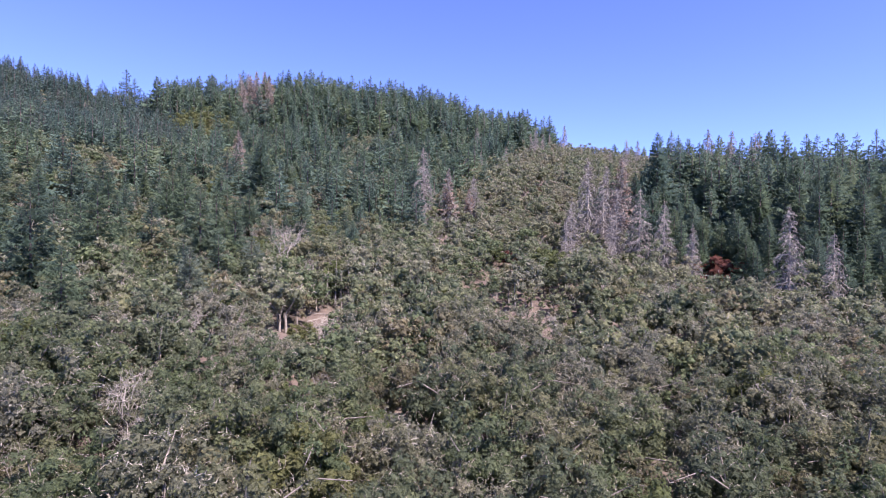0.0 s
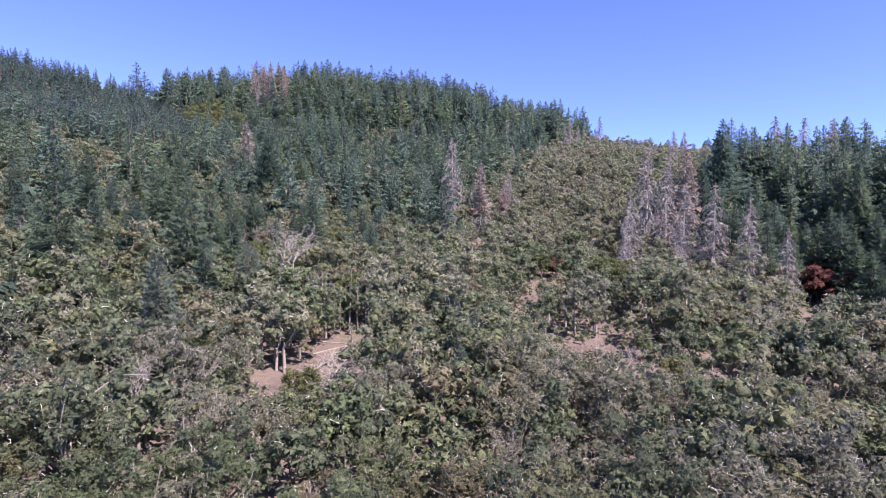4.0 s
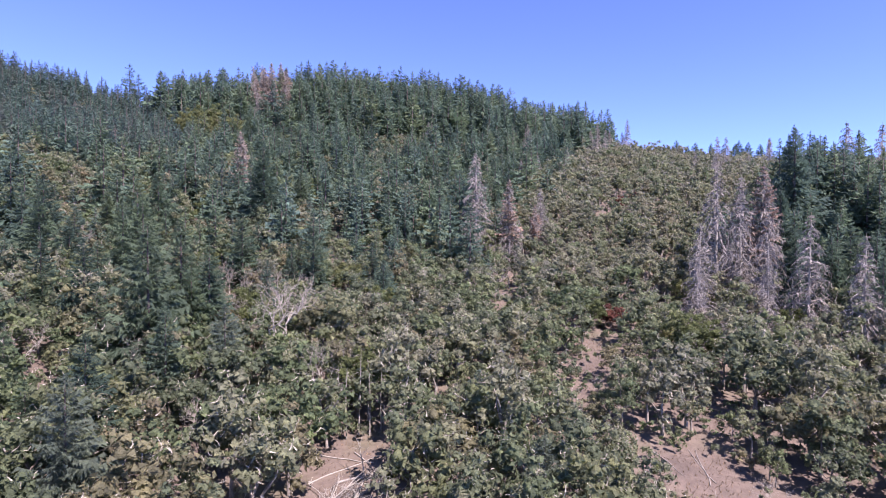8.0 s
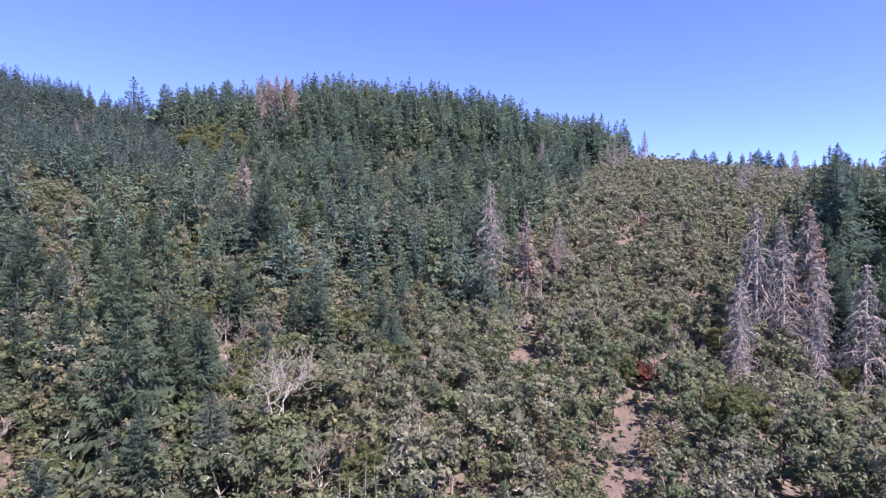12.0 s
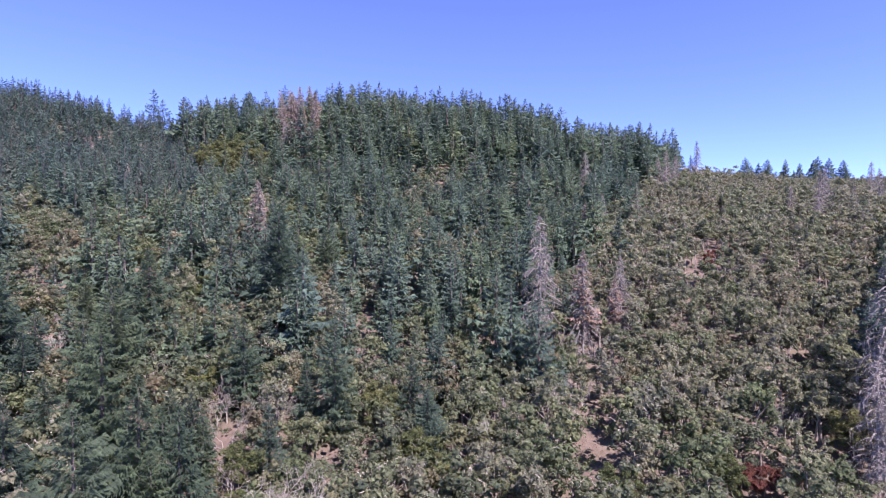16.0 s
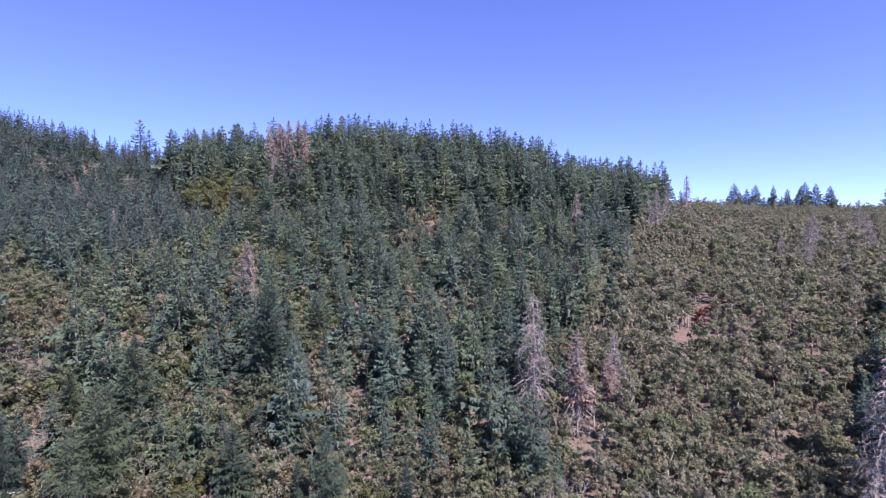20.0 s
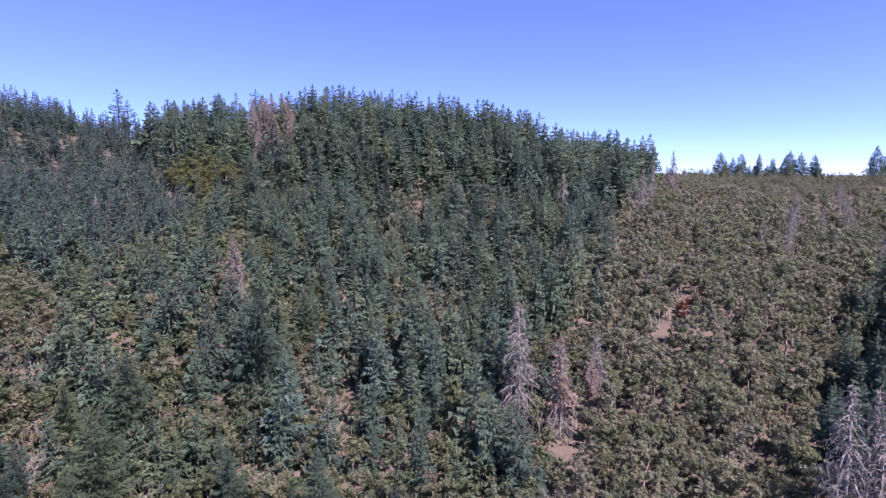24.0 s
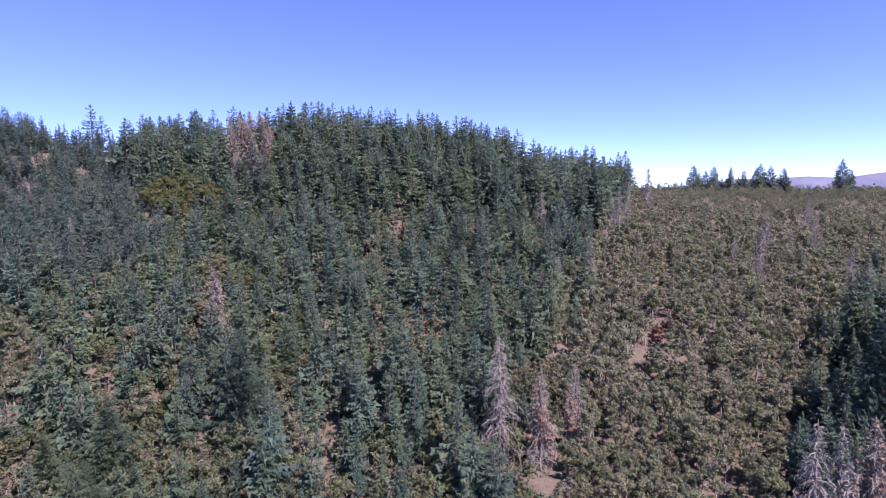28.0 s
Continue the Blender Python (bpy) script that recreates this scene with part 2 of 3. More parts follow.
def build_ground():
    out = np.array([900, 1200, 1700, 2400, 3300, 4500.0])
    xs = np.concatenate([-out[::-1] + 0, np.arange(-700, 701, 7.0), out])
    ys = np.concatenate([-out[::-1], np.arange(-500, 1001, 7.0), out + 400])
    u, v = np.meshgrid(xs, ys)
    z = ground_at(u, v)
    idx = np.arange(u.size).reshape(u.shape)
    quads = np.stack([idx[:-1, :-1], idx[:-1, 1:], idx[1:, 1:], idx[1:, :-1]], -1).reshape(-1, 4)
    me = to_mesh("ground", np.stack([u, v, z], -1).reshape(-1, 3), quads, [soil])
    me.polygons.foreach_set("use_smooth", np.ones(len(quads), bool))
    return tagged(new("ground", me), "dry brown grassy hillside rising to a wooded ridge", "ground", kind="structure")


ground = build_ground()


def build_far_hills():
    """Blue hills far behind the plateau; their blue is haze put into the colour."""
    for name, dist, top, seed, a0, a1 in (("backdrop", 4300, 225, 2.0, -20, 75), ("backdrop", 3500, 150, 7.0, 5, 40)):
        a = np.radians(np.linspace(a0, a1, 160))
        prof = top * (0.74 + 0.16 * np.sin(a * 9 + seed) + 0.07 * np.sin(a * 23 + seed * 2) + 0.025 * np.sin(a * 71 + seed))
        rings = []
        for k, w in enumerate((0.0, 0.35, 0.7, 1.0, 0.6)):
            r = dist - 500 + 170 * k
            rings.append(np.stack([r * np.sin(a), r * np.cos(a), prof * w - 5], -1))
        v = np.concatenate(rings)
        i = np.arange(len(rings) * len(a)).reshape(len(rings), len(a))
        q = np.stack([i[:-1, :-1], i[:-1, 1:], i[1:, 1:], i[1:, :-1]], -1).reshape(-1, 4)
        tagged(new(name, to_mesh(name, v, q, [haze_blue_hills])), "wooded hills far away, tinted blue for haze", "hills", kind="structure")


build_far_hills()

# ---- tree shapes ----


class Shape:
    """Collects triangles."""

    def __init__(self):
        self.v, self.f, self.n = [], [], 0

    def add(self, v, f):
        self.v.append(np.asarray(v, float))
        self.f.append(np.asarray(f, int) + self.n)
        self.n += len(self.v[-1])

    def tube(self, pts, radii, sides=5, onto=None):
        """A tapered tube; onto: a vertex of the branch that it grows from. Gives a vertex of its end."""
        pts = np.asarray(pts, float)
        rings = []
        for i, p in enumerate(pts):
            d = pts[min(i + 1, len(pts) - 1)] - pts[max(i - 1, 0)]
            d /= np.linalg.norm(d) + 1e-9
            a = np.cross(d, (0.31, 0.95, 0.07) if abs(d[2]) > 0.7 else (0, 0, 1.0))
            a /= np.linalg.norm(a)
            b = np.cross(d, a)
            t = np.arange(sides) * 2 * np.pi / sides
            rings.append(p + radii[i] * (np.cos(t)[:, None] * a + np.sin(t)[:, None] * b))
        f = []
        for i in range(len(pts) - 1):
            for k in range(sides):
                a, b = i * sides + k, i * sides + (k + 1) % sides
                f += [(a, b, b + sides), (a, b + sides, a + sides)]
        if onto is not None:
            f.append((onto - self.n, 0, 1))
        self.add(np.concatenate(rings), f)
        return self.n - 1

    def blades(self, base, tip, width, rng):
        """Thin pointed slivers from base to tip."""
        base, tip = np.asarray(base), np.asarray(tip)
        side = np.cross(tip - base, rng.normal(size=base.shape))
        side /= np.linalg.norm(side, axis=1, keepdims=True) + 1e-9
        w = np.asarray(width).reshape(-1, 1) * np.ones((len(base), 1))
        v = np.stack([base - side * w / 2, base + side * w / 2, tip], 1).reshape(-1, 3)
        self.add(v, np.arange(len(v)).reshape(-1, 3))

    def arrays(self):
        return np.concatenate(self.v), np.concatenate(self.f)


def fir_shape(rng, h=20.0, reach=4.6, base=0.06, whorls=22, per=7, sprays=5, ragged=0.25, taper=0.74, fill=1100, spray=0.85):
    """Trunk and drooping, layered branches of a fir, each a feather of side sprays."""
    crown, trunk = Shape(), Shape()
    trunk.tube([(0, 0, -0.8), (0.05, 0, h * 0.35), (0, 0.05, h * 0.75), (0, 0, h * 0.985)], [h * 0.014, h * 0.011, h * 0.006, h * 0.001], 6)
    n = whorls * per
    s = np.clip((np.repeat(np.arange(whorls), per) + rng.uniform(-0.3, 0.3, n)) / whorls, 0, 0.985)
    az = rng.uniform(0, 2 * np.pi, n)
    lobe = 1 + ragged * np.sin(az * 2 + rng.uniform(0, 6)) * np.sin(s * 9 + rng.uniform(0, 6))
    reach_s = reach * (0.97 * (1 - s) ** taper + 0.03) * np.minimum(1, 0.55 + 3.2 * s) * rng.uniform(0.70, 1.16, n) * lobe
    out = np.stack([np.cos(az), np.sin(az), 0 * az], -1)
    lat = np.stack([-np.sin(az), np.cos(az), 0 * az], -1)
    root = np.stack([0 * s, 0 * s, h * (base + (1 - base) * s)], -1)
    sag = -0.30 + 0.55 * s + rng.uniform(-0.10, 0.10, n)

    def along(f):
        """Point at the fraction f of each branch: out, sagging, with the end turned up."""
        p = root + out * (reach_s * f)[:, None]
        p[:, 2] += reach_s * (sag * f - 0.26 * f * (1 - f) + 0.10 * f**3)
        return p

    for k in range(sprays):
        g = 0.25 + 0.75 * k / sprays
        step = 0.80 / sprays
        a, b = along(np.full(n, g - 0.35 * step)), along(np.full(n, min(g + 0.9 * step, 1.02)))
        for side in (-1, 1):
            wid = reach_s * (0.13 + 0.20 * (1 - g)) * rng.uniform(0.6, 1.25, n)
            t = along(np.full(n, g)) + side * lat * wid[:, None] + out * (reach_s * rng.uniform(0.10, 0.26, n))[:, None]
            t[:, 2] -= reach_s * rng.uniform(0.03, 0.20, n)
            v = np.stack([a, t, b], 1).reshape(-1, 3)
            crown.add(v, np.arange(len(v)).reshape(-1, 3))
    # hanging sprays fill the cone
    s = rng.uniform(0, 1, fill) ** 1.05
    az = rng.uniform(0, 6.283, fill)
    out = np.stack([np.cos(az), np.sin(az), 0 * az], -1)
    lat = np.stack([-np.sin(az), np.cos(az), 0 * az], -1)
    rim = reach * (0.97 * (1 - s) ** taper + 0.03) * np.minimum(1, 0.55 + 3.2 * s)
    far = rng.uniform(0.10, 0.70, fill)
    p = out * (rim * far)[:, None]
    p[:, 2] = h * (base + (1 - base) * np.minimum(s, 0.98)) - rim * far * (0.34 - 0.45 * s) + rng.uniform(-0.4, 0.4, fill)
    way = out * 0.75 + rng.normal(scale=0.30, size=(fill, 3)) - np.stack([0 * s, 0 * s, rng.uniform(0.25, 0.9, fill)], -1)
    long = (spray * rng.uniform(0.6, 1.4, fill) * (0.30 + 0.70 * (1 - s)))[:, None]
    v = np.stack([p - lat * long * 0.30, p + lat * long * 0.30, p + way * long], 1).reshape(-1, 3)
    crown.add(v, np.arange(len(v)).reshape(-1, 3))
    m = 10
    a = rng.uniform(0, 6.28, m)
    zb = h * rng.uniform(0.93, 0.99, m)
    crown.blades(np.stack([0 * a, 0 * a, zb], -1), np.stack([0.35 * np.cos(a), 0.35 * np.sin(a), zb + h * 0.012], -1), 0.25, rng)
    return crown.arrays(), trunk.arrays()


def oak_shape(rng, h=8.0, reach=4.1, blobs=62, leaves=64, size=0.25, tufts=70, limbs=9, low=0.50, bends=4, thick=0.045, tall=0.46, rise=0.1, long_tuft=0.35, clump=(0.11, 0.21), curl=0.75, core=True):
    """A broad oak: crown of domed leaf clumps on crooked limbs, with pale lichen tufts."""
    crown, trunk, moss = Shape(), Shape(), Shape()
    d = rng.normal(size=(blobs, 3))
    d[:, 2] = np.abs(d[:, 2]) * 1.1 - 0.35
    d /= np.linalg.norm(d, axis=1, keepdims=True)
    az = np.arctan2(d[:, 1], d[:, 0])
    lobe = 1 + 0.28 * np.sin(az * 3 + rng.uniform(0, 6)) + 0.15 * np.sin(az * 5 + rng.uniform(0, 6))
    fr = rng.uniform(0.45, 1.0, blobs) * lobe
    c = np.stack([d[:, 0] * reach * fr * 0.86, d[:, 1] * reach * fr * 0.86, h * low + d[:, 2] * h * tall * fr], -1)
    r = rng.uniform(*clump, blobs) * reach
    n = blobs * leaves
    cc, rr = np.repeat(c, leaves, 0), np.repeat(r, leaves)
    q = rng.normal(size=(n, 3)) + (0, 0, 0.25)
    q /= np.linalg.norm(q, axis=1, keepdims=True)
    p = cc + q * (rr * rng.uniform(0.72, 1.10, n))[:, None] * (1, 1, 0.78)
    nrm = q + rng.normal(scale=0.42, size=(n, 3)) + (0, 0, 0.25)
    nrm /= np.linalg.norm(nrm, axis=1, keepdims=True)
    e1 = np.cross(nrm, rng.normal(size=(n, 3)))
    e1 /= np.linalg.norm(e1, axis=1, keepdims=True)
    e2 = np.cross(nrm, e1)
    sz = (size * rng.uniform(0.6, 1.5, n))[:, None]
    v = np.stack([p - 0.55 * sz * e1 - 0.3 * sz * e2, p + 0.55 * sz * e1 - 0.35 * sz * e2 * rng.uniform(0.2, 1.2, (n, 1)), p + 0.7 * sz * e2 + 0.3 * sz * e1 * rng.uniform(-1, 1, (n, 1))], 1)
    crown.add(v.reshape(-1, 3), np.arange(3 * n).reshape(-1, 3))
    if core:
        # the close inner leaves of each clump
        eight = np.array([(0, 2, 4), (2, 1, 4), (1, 3, 4), (3, 0, 4), (2, 0, 5), (1, 2, 5), (3, 1, 5), (0, 3, 5)])
        six = np.array([(1, 0, 0), (-1, 0, 0), (0, 1, 0), (0, -1, 0), (0, 0, 0.8), (0, 0, -0.6)], float)
        for k in range(blobs):
            spin = rng.uniform(0, 6.283)
            turn = np.array([[math.cos(spin), -math.sin(spin), 0], [math.sin(spin), math.cos(spin), 0], [0, 0, 1]])
            crown.add(c[k] + (six * rng.uniform(0.45, 0.8, (6, 1))) @ turn.T * r[k], eight)
    fork = np.array([0.15, 0.1, h * 0.3])
    foot = trunk.tube([(0, 0, -0.5), (0.08, 0.02, h * 0.15), fork], [0.026 * h, 0.021 * h, 0.017 * h], 6)
    for k in rng.permutation(blobs)[:limbs]:
        mid = fork * 0.45 + c[k] * 0.55 + rng.normal(scale=0.06 * h, size=3)
        end = c[k] + (c[k] - mid) * 0.22 + rng.normal(scale=0.06 * h, size=3)
        trunk.tube([fork, mid, c[k], end], [0.012 * h, 0.007 * h, 0.0055 * h, 0.0025 * h], 4, foot)
    if tufts:
        k = rng.integers(0, blobs, tufts)
        q = rng.normal(size=(tufts, 3)) + (0, 0, 0.7)
        q /= np.linalg.norm(q, axis=1, keepdims=True)
        a = c[k] + q * (r[k] * rng.uniform(0.7, 1.12, tufts))[:, None]
        way = q * 0.7 + rng.normal(scale=0.6, size=(tufts, 3)) + (0, 0, rise)
        way /= np.linalg.norm(way, axis=1, keepdims=True)
        long = rng.uniform(0.57, 1.43, (tufts, 1)) * long_tuft
        wide = rng.uniform(0.6, 1.4, tufts) * thick
        for _ in range(bends):
            way = way + rng.normal(scale=curl, size=(tufts, 3)) + (0, 0, rise)
            way /= np.linalg.norm(way, axis=1, keepdims=True)
            b = a + way * long
            moss.blades(a - way * long * 0.15, b + way * long * 0.2, wide, rng)
            a, long, wide = b, long * 0.85, wide * 0.85
    return crown.arrays(), trunk.arrays(), moss.arrays() if tufts else None


def snag_shape(rng, h=26.0, reach=6.0, whorls=28, per=8, twigs=13, base=0.06):
    """A dead fir: bare pole with drooping bare branches and hanging twigs."""
    pole, limbs = Shape(), Shape()
    pole.tube([(0, 0, -0.8), (0.1, 0, h * 0.4), (0.05, 0.1, h * 0.8), (0, 0.1, h)], [h * 0.013, h * 0.010, h * 0.005, h * 0.001], 6)
    n = whorls * per
    s = np.clip((np.repeat(np.arange(whorls), per) + rng.uniform(-0.5, 0.5, n)) / whorls, 0, 0.97)
    az = rng.uniform(0, 6.283, n)
    length = reach * (0.92 * (1 - s) ** 0.75 + 0.05) * rng.uniform(0.55, 1.12, n) * np.minimum(1, 0.6 + 3 * s)
    out = np.stack([np.cos(az), np.sin(az), 0 * az], -1)
    root = np.stack([0.05 + 0 * s, 0.05 + 0 * s, h * (base + (1 - base) * s)], -1)
    mid = root + out * (0.55 * length)[:, None] + np.stack([0 * s, 0 * s, length * rng.uniform(-0.15, 0.2, n)], -1)
    tip = mid + out * (0.45 * length)[:, None] + np.stack([0 * s, 0 * s, -length * rng.uniform(0.1, 0.6, n)], -1)
    limbs.blades(root, mid + (mid - root) * 0.35, 0.25, rng)
    limbs.blades(mid + (root - mid) * 0.12, tip, 0.21, rng)
    for _ in range(twigs):
        f = rng.uniform(0.2, 1, n)[:, None]
        a = mid * (1 - f) + tip * f if rng.random() < 0.6 else root * (1 - f) + mid * f
        b = a + rng.normal(scale=0.16, size=(n, 3)) * length[:, None] + np.stack([0 * s, 0 * s, -length * rng.uniform(0.05, 0.38, n)], -1)
        limbs.blades(a, b, 0.11, rng)
    return limbs.arrays(), pole.arrays()


def bare_oak_shape(rng, h=8.0, reach=3.2):
    """A leafless, bleached broadleaf tree: forked crooked limbs."""
    wood = Shape()

    def grow(p, way, length, rad, depth, onto):
        mid = p + way * length * 0.5 + rng.normal(scale=0.20 * length, size=3)
        end = p + way * length + rng.normal(scale=0.16 * length, size=3)
        tip = wood.tube([p, mid, end], [rad, rad * 0.8, rad * 0.55], 4, onto)
        if depth == 0:
            return
        for _ in range(3 if depth != 2 else 2):
            w = way + rng.normal(scale=0.55, size=3) + (0, 0, 0.12)
            grow(end, w / np.linalg.norm(w), length * rng.uniform(0.55, 0.85), rad * 0.6, depth - 1, tip)

    foot = wood.tube([(0, 0, -0.5), (0.05, 0, h * 0.25)], [h * 0.018, h * 0.014], 6)
    for _ in range(4):
        w = np.array([rng.normal(scale=0.5), rng.normal(scale=0.5), 1.0])
        grow(np.array([0.05, 0, h * 0.25]), w / np.linalg.norm(w), h * 0.25, h * 0.0095, 4, foot)
    return wood.arrays()


# ---- planting ----
def part(name, data, parent, label=""):
    ob = new(name, data)
    ob.parent = parent
    return tagged(ob, label, kind="stuff" if name in ("lichen", "bare_crown") else "")


def stand(x, y, size, turn, lean=0.0):
    return pose(x, y, float(ground_at(x, y)), lean, 0, turn) @ Matrix.Diagonal((size, size, size, 1))


def plant(name, builds, spots, label, category, group):
    """Plants things of one kind. builds: shapes as lists of (part name, mesh, label); spots: x, y, size, turn."""
    if not spots:
        return
    first = {}
    for k, (x, y, size, turn) in enumerate(spots):
        i = k % len(builds)
        m = stand(x, y, size, turn)
        if i not in first:
            root = new(name)
            root.empty_display_size = 0.5
            tagged(root, label, category, group)
            for pname, me, plabel in builds[i]:
                part(pname, me, root, plabel)
            root.matrix_basis = m
            first[i] = root
        else:
            made = copy_thing(first[i], pose(0, 0, 0))
            made.matrix_basis = m


def thicket(name, shapes, spots, mats, label, category):
    """One joined mass of many far trees. shapes: lists of (verts, tris, material index)."""
    vs, fs, ms, ts, n = [], [], [], [], 0
    rng = np.random.default_rng(5)
    tint = rng.uniform(0, 1, len(spots))
    z = ground_at([s[0] for s in spots], [s[1] for s in spots])
    for k, (x, y, size, turn) in enumerate(spots):
        a = radians(turn)
        c, s = math.cos(a) * size, math.sin(a) * size
        for v, f, m in shapes[k % len(shapes)]:
            w = np.empty_like(v)
            w[:, 0], w[:, 1], w[:, 2] = v[:, 0] * c - v[:, 1] * s + x, v[:, 0] * s + v[:, 1] * c + y, v[:, 2] * size + z[k]
            vs.append(w)
            fs.append(f + n)
            ms.append(np.full(len(f), m))
            ts.append(np.full(len(v), tint[k]))
            n += len(v)
    me = to_mesh(name, np.concatenate(vs), np.concatenate(fs), mats, np.concatenate(ms), np.concatenate(ts))
    return tagged(new(name, me), label, category, kind="stuff")


# Open places: centre x, y and half-widths.
OPENINGS = [(157, 384, 11, 7), (-22, 108, 5, 12.5), (-27, 95, 2.5, 3), (18, 116.5, 6.5, 8), (25, 131, 2.5, 2.5), (29, 106, 2, 2.5), (6, 135, 2.4, 4.5), (15, 158, 2.5, 7.5), (11, 146, 2.2, 4), (6, 124, 1.8, 2.5),
            (0, 176, 3.5, 9), (3, 204, 3.5, 4), (31, 181, 5, 3), (23, 172, 5, 3), (42, 250, 4, 4), (34, 238, 4, 4), (46, 258, 3, 3),
            (28, 54, 4, 3), (33, 107, 3, 3), (41, 167, 4, 3), (-54, 127, 3, 2.5)]


def is_open(x, y, pad=1.1):
    return any(((x - a) / (p + pad)) ** 2 + ((y - b) / (q + pad)) ** 2 < 1 for a, b, p, q in OPENINGS)


def before_opening(x, y):
    """Just downhill of an open place the trees stay low: their share of full height."""
    near = [b - q - y for a, b, p, q in OPENINGS[:10] if abs(x - a) < p + 2 and 0 < b - q - y < 26]
    return float(np.interp(min(near), [0, 12, 26], [0.62, 0.76, 0.96])) if near else 1.0


FIR_EDGE = ([0, 165, 198, 230, 270, 330, 410, 500, 620], [-60, -35, -4, 6, 18, 42, 80, 92, 100])


def fir_share(x, y):
    """How much of the wood is fir at a place."""
    edge = np.interp(y, *FIR_EDGE)
    inside = np.clip((edge - x) / 14 + 0.5, 0, 1)
    deep = np.interp(y, [60, 110, 150, 190, 240, 300, 340], [0.04, 0.12, 0.28, 0.58, 0.76, 0.87, 0.96])
    # oak patches break up the lower fir wood
    patch = noise.noise(Vector((x / 30, y / 22, 3.0))) + 0.4 * noise.noise(Vector((x / 11, y / 9, 8.0)))
    if x < -38 and 105 < y < 200:
        deep = max(deep, 0.36)
    return inside * deep * (np.interp(patch, [0.08, 0.3], [1.0, 0.15]) if y < 335 else 1.0)


def in_young(x, y):
    """The even young fir plantation on the left-hand slope."""
    return y > 262 and x < 17 - 0.53 * y + 9 * math.sin(y / 23) + 5 * math.sin(y / 9)


def in_grove(x, y):
    """The dark fir grove on the right-hand spur."""
    front = np.interp(x, [50, 56, 64, 76, 92, 200], [186, 166, 150, 126, 112, 100])
    back = np.interp(x, [50, 62, 86, 115, 200], [194, 214, 242, 258, 240])
    return x > 50 and front < y < back


SITES = {"fir": [], "oak": [], "grey": [], "maple": [], "bare": []}
FAR_SITES = {"fir": [], "young": [], "tall": [], "oak": [], "grey": []}
KEEP = []  # places of single trees set by hand: x, y, clear radius


def sow():
    rng = np.random.default_rng(11)
    y = 22.0
    while y < 530:
        step = 4.4 if y < 330 else 5.0
        half = 0.79 * y + 16
        x = -half if y < 430 else -60.0
        if y > 450:
            x = 40.0
        right = half if y < 440 else 330
        while x < right:
            px, py = x + rng.uniform(-1.9, 1.9), y + rng.uniform(-1.9, 1.9)
            x += step
            if is_open(px, py) or any((px - a) ** 2 + (py - b) ** 2 < r * r for a, b, r in KEEP):
                continue
            pick, turn = rng.random(), rng.uniform(0, 360)
            if in_young(px, py):
                if rng.random() < 0.40:
                    continue
                if rng.random() < 0.93:
                    FAR_SITES["young"].append((px, py, rng.uniform(11, 20) / 20.0, turn))
                else:
                    FAR_SITES["oak"].append((px, py, rng.uniform(0.6, 1.0), turn))
                continue
            grove = in_grove(px, py)
            f = 0.62 if grove else fir_share(px, py)
            low = before_opening(px, py)
            if grove and pick > 0.70:
                continue
            if pick < f:
                if grove:
                    hh = rng.uniform(12, 20) if px < 94 or py < 140 else rng.uniform(18, 32)
                elif py > 345:
                    if rng.random() < 0.30:
                        continue
                    hh = rng.uniform(17, 31)
                    FAR_SITES["tall"].append((px, py, hh / 20.0, turn))
                    continue
                else:
                    hh = rng.uniform(9, 17) if rng.random() < 0.7 else rng.uniform(17, 25)
                    if rng.random() < 0.28:
                        continue
                kind, size = "fir", hh / 20.0 * low
                if not grove and rng.random() < 0.2:
                    kind, size = ("grey" if rng.random() < 0.2 else "oak", rng.uniform(0.5, 0.95))
            else:
                if py > 280 and rng.random() < 0.08:
                    continue
                size = (rng.uniform(0.62, 1.28) if py < 150 else rng.uniform(0.66, 1.2)) * low
                greyness = np.interp(px + 0.35 * (py - 150), [-60, 10, 60], [0.22, 0.45, 0.9])
                u = rng.random()
                kind = "bare" if rng.random() < 0.055 and py < 190 and not (-38 < px < -8 and 80 < py < 132) else "grey" if u < greyness else ("maple" if u > 0.96 and py < 180 else "oak")
            size *= 0.7 if kind in ("oak", "grey") and py > 375 else 1.0
            near = py < 150 if kind != "fir" else py < 235
            if near or kind in ("maple", "bare"):
                SITES[kind].append((px, py, size, turn))
            else:
                FAR_SITES[kind].append((px, py, size, turn))
                # the right-hand slope is a close wood of slender oaks
                if f < 0.4 and py > 185 and kind != "fir" and rng.random() < 0.35:
                    qx, qy = px + rng.uniform(-2.6, 2.6), py + rng.uniform(-2.6, 2.6)
                    if not is_open(qx, qy, 0.3):
                        FAR_SITES["grey"].append((qx, qy, rng.uniform(0.5, 0.9) * (0.7 if py > 375 else 1.0), turn + 90))
        y += step * 0.92


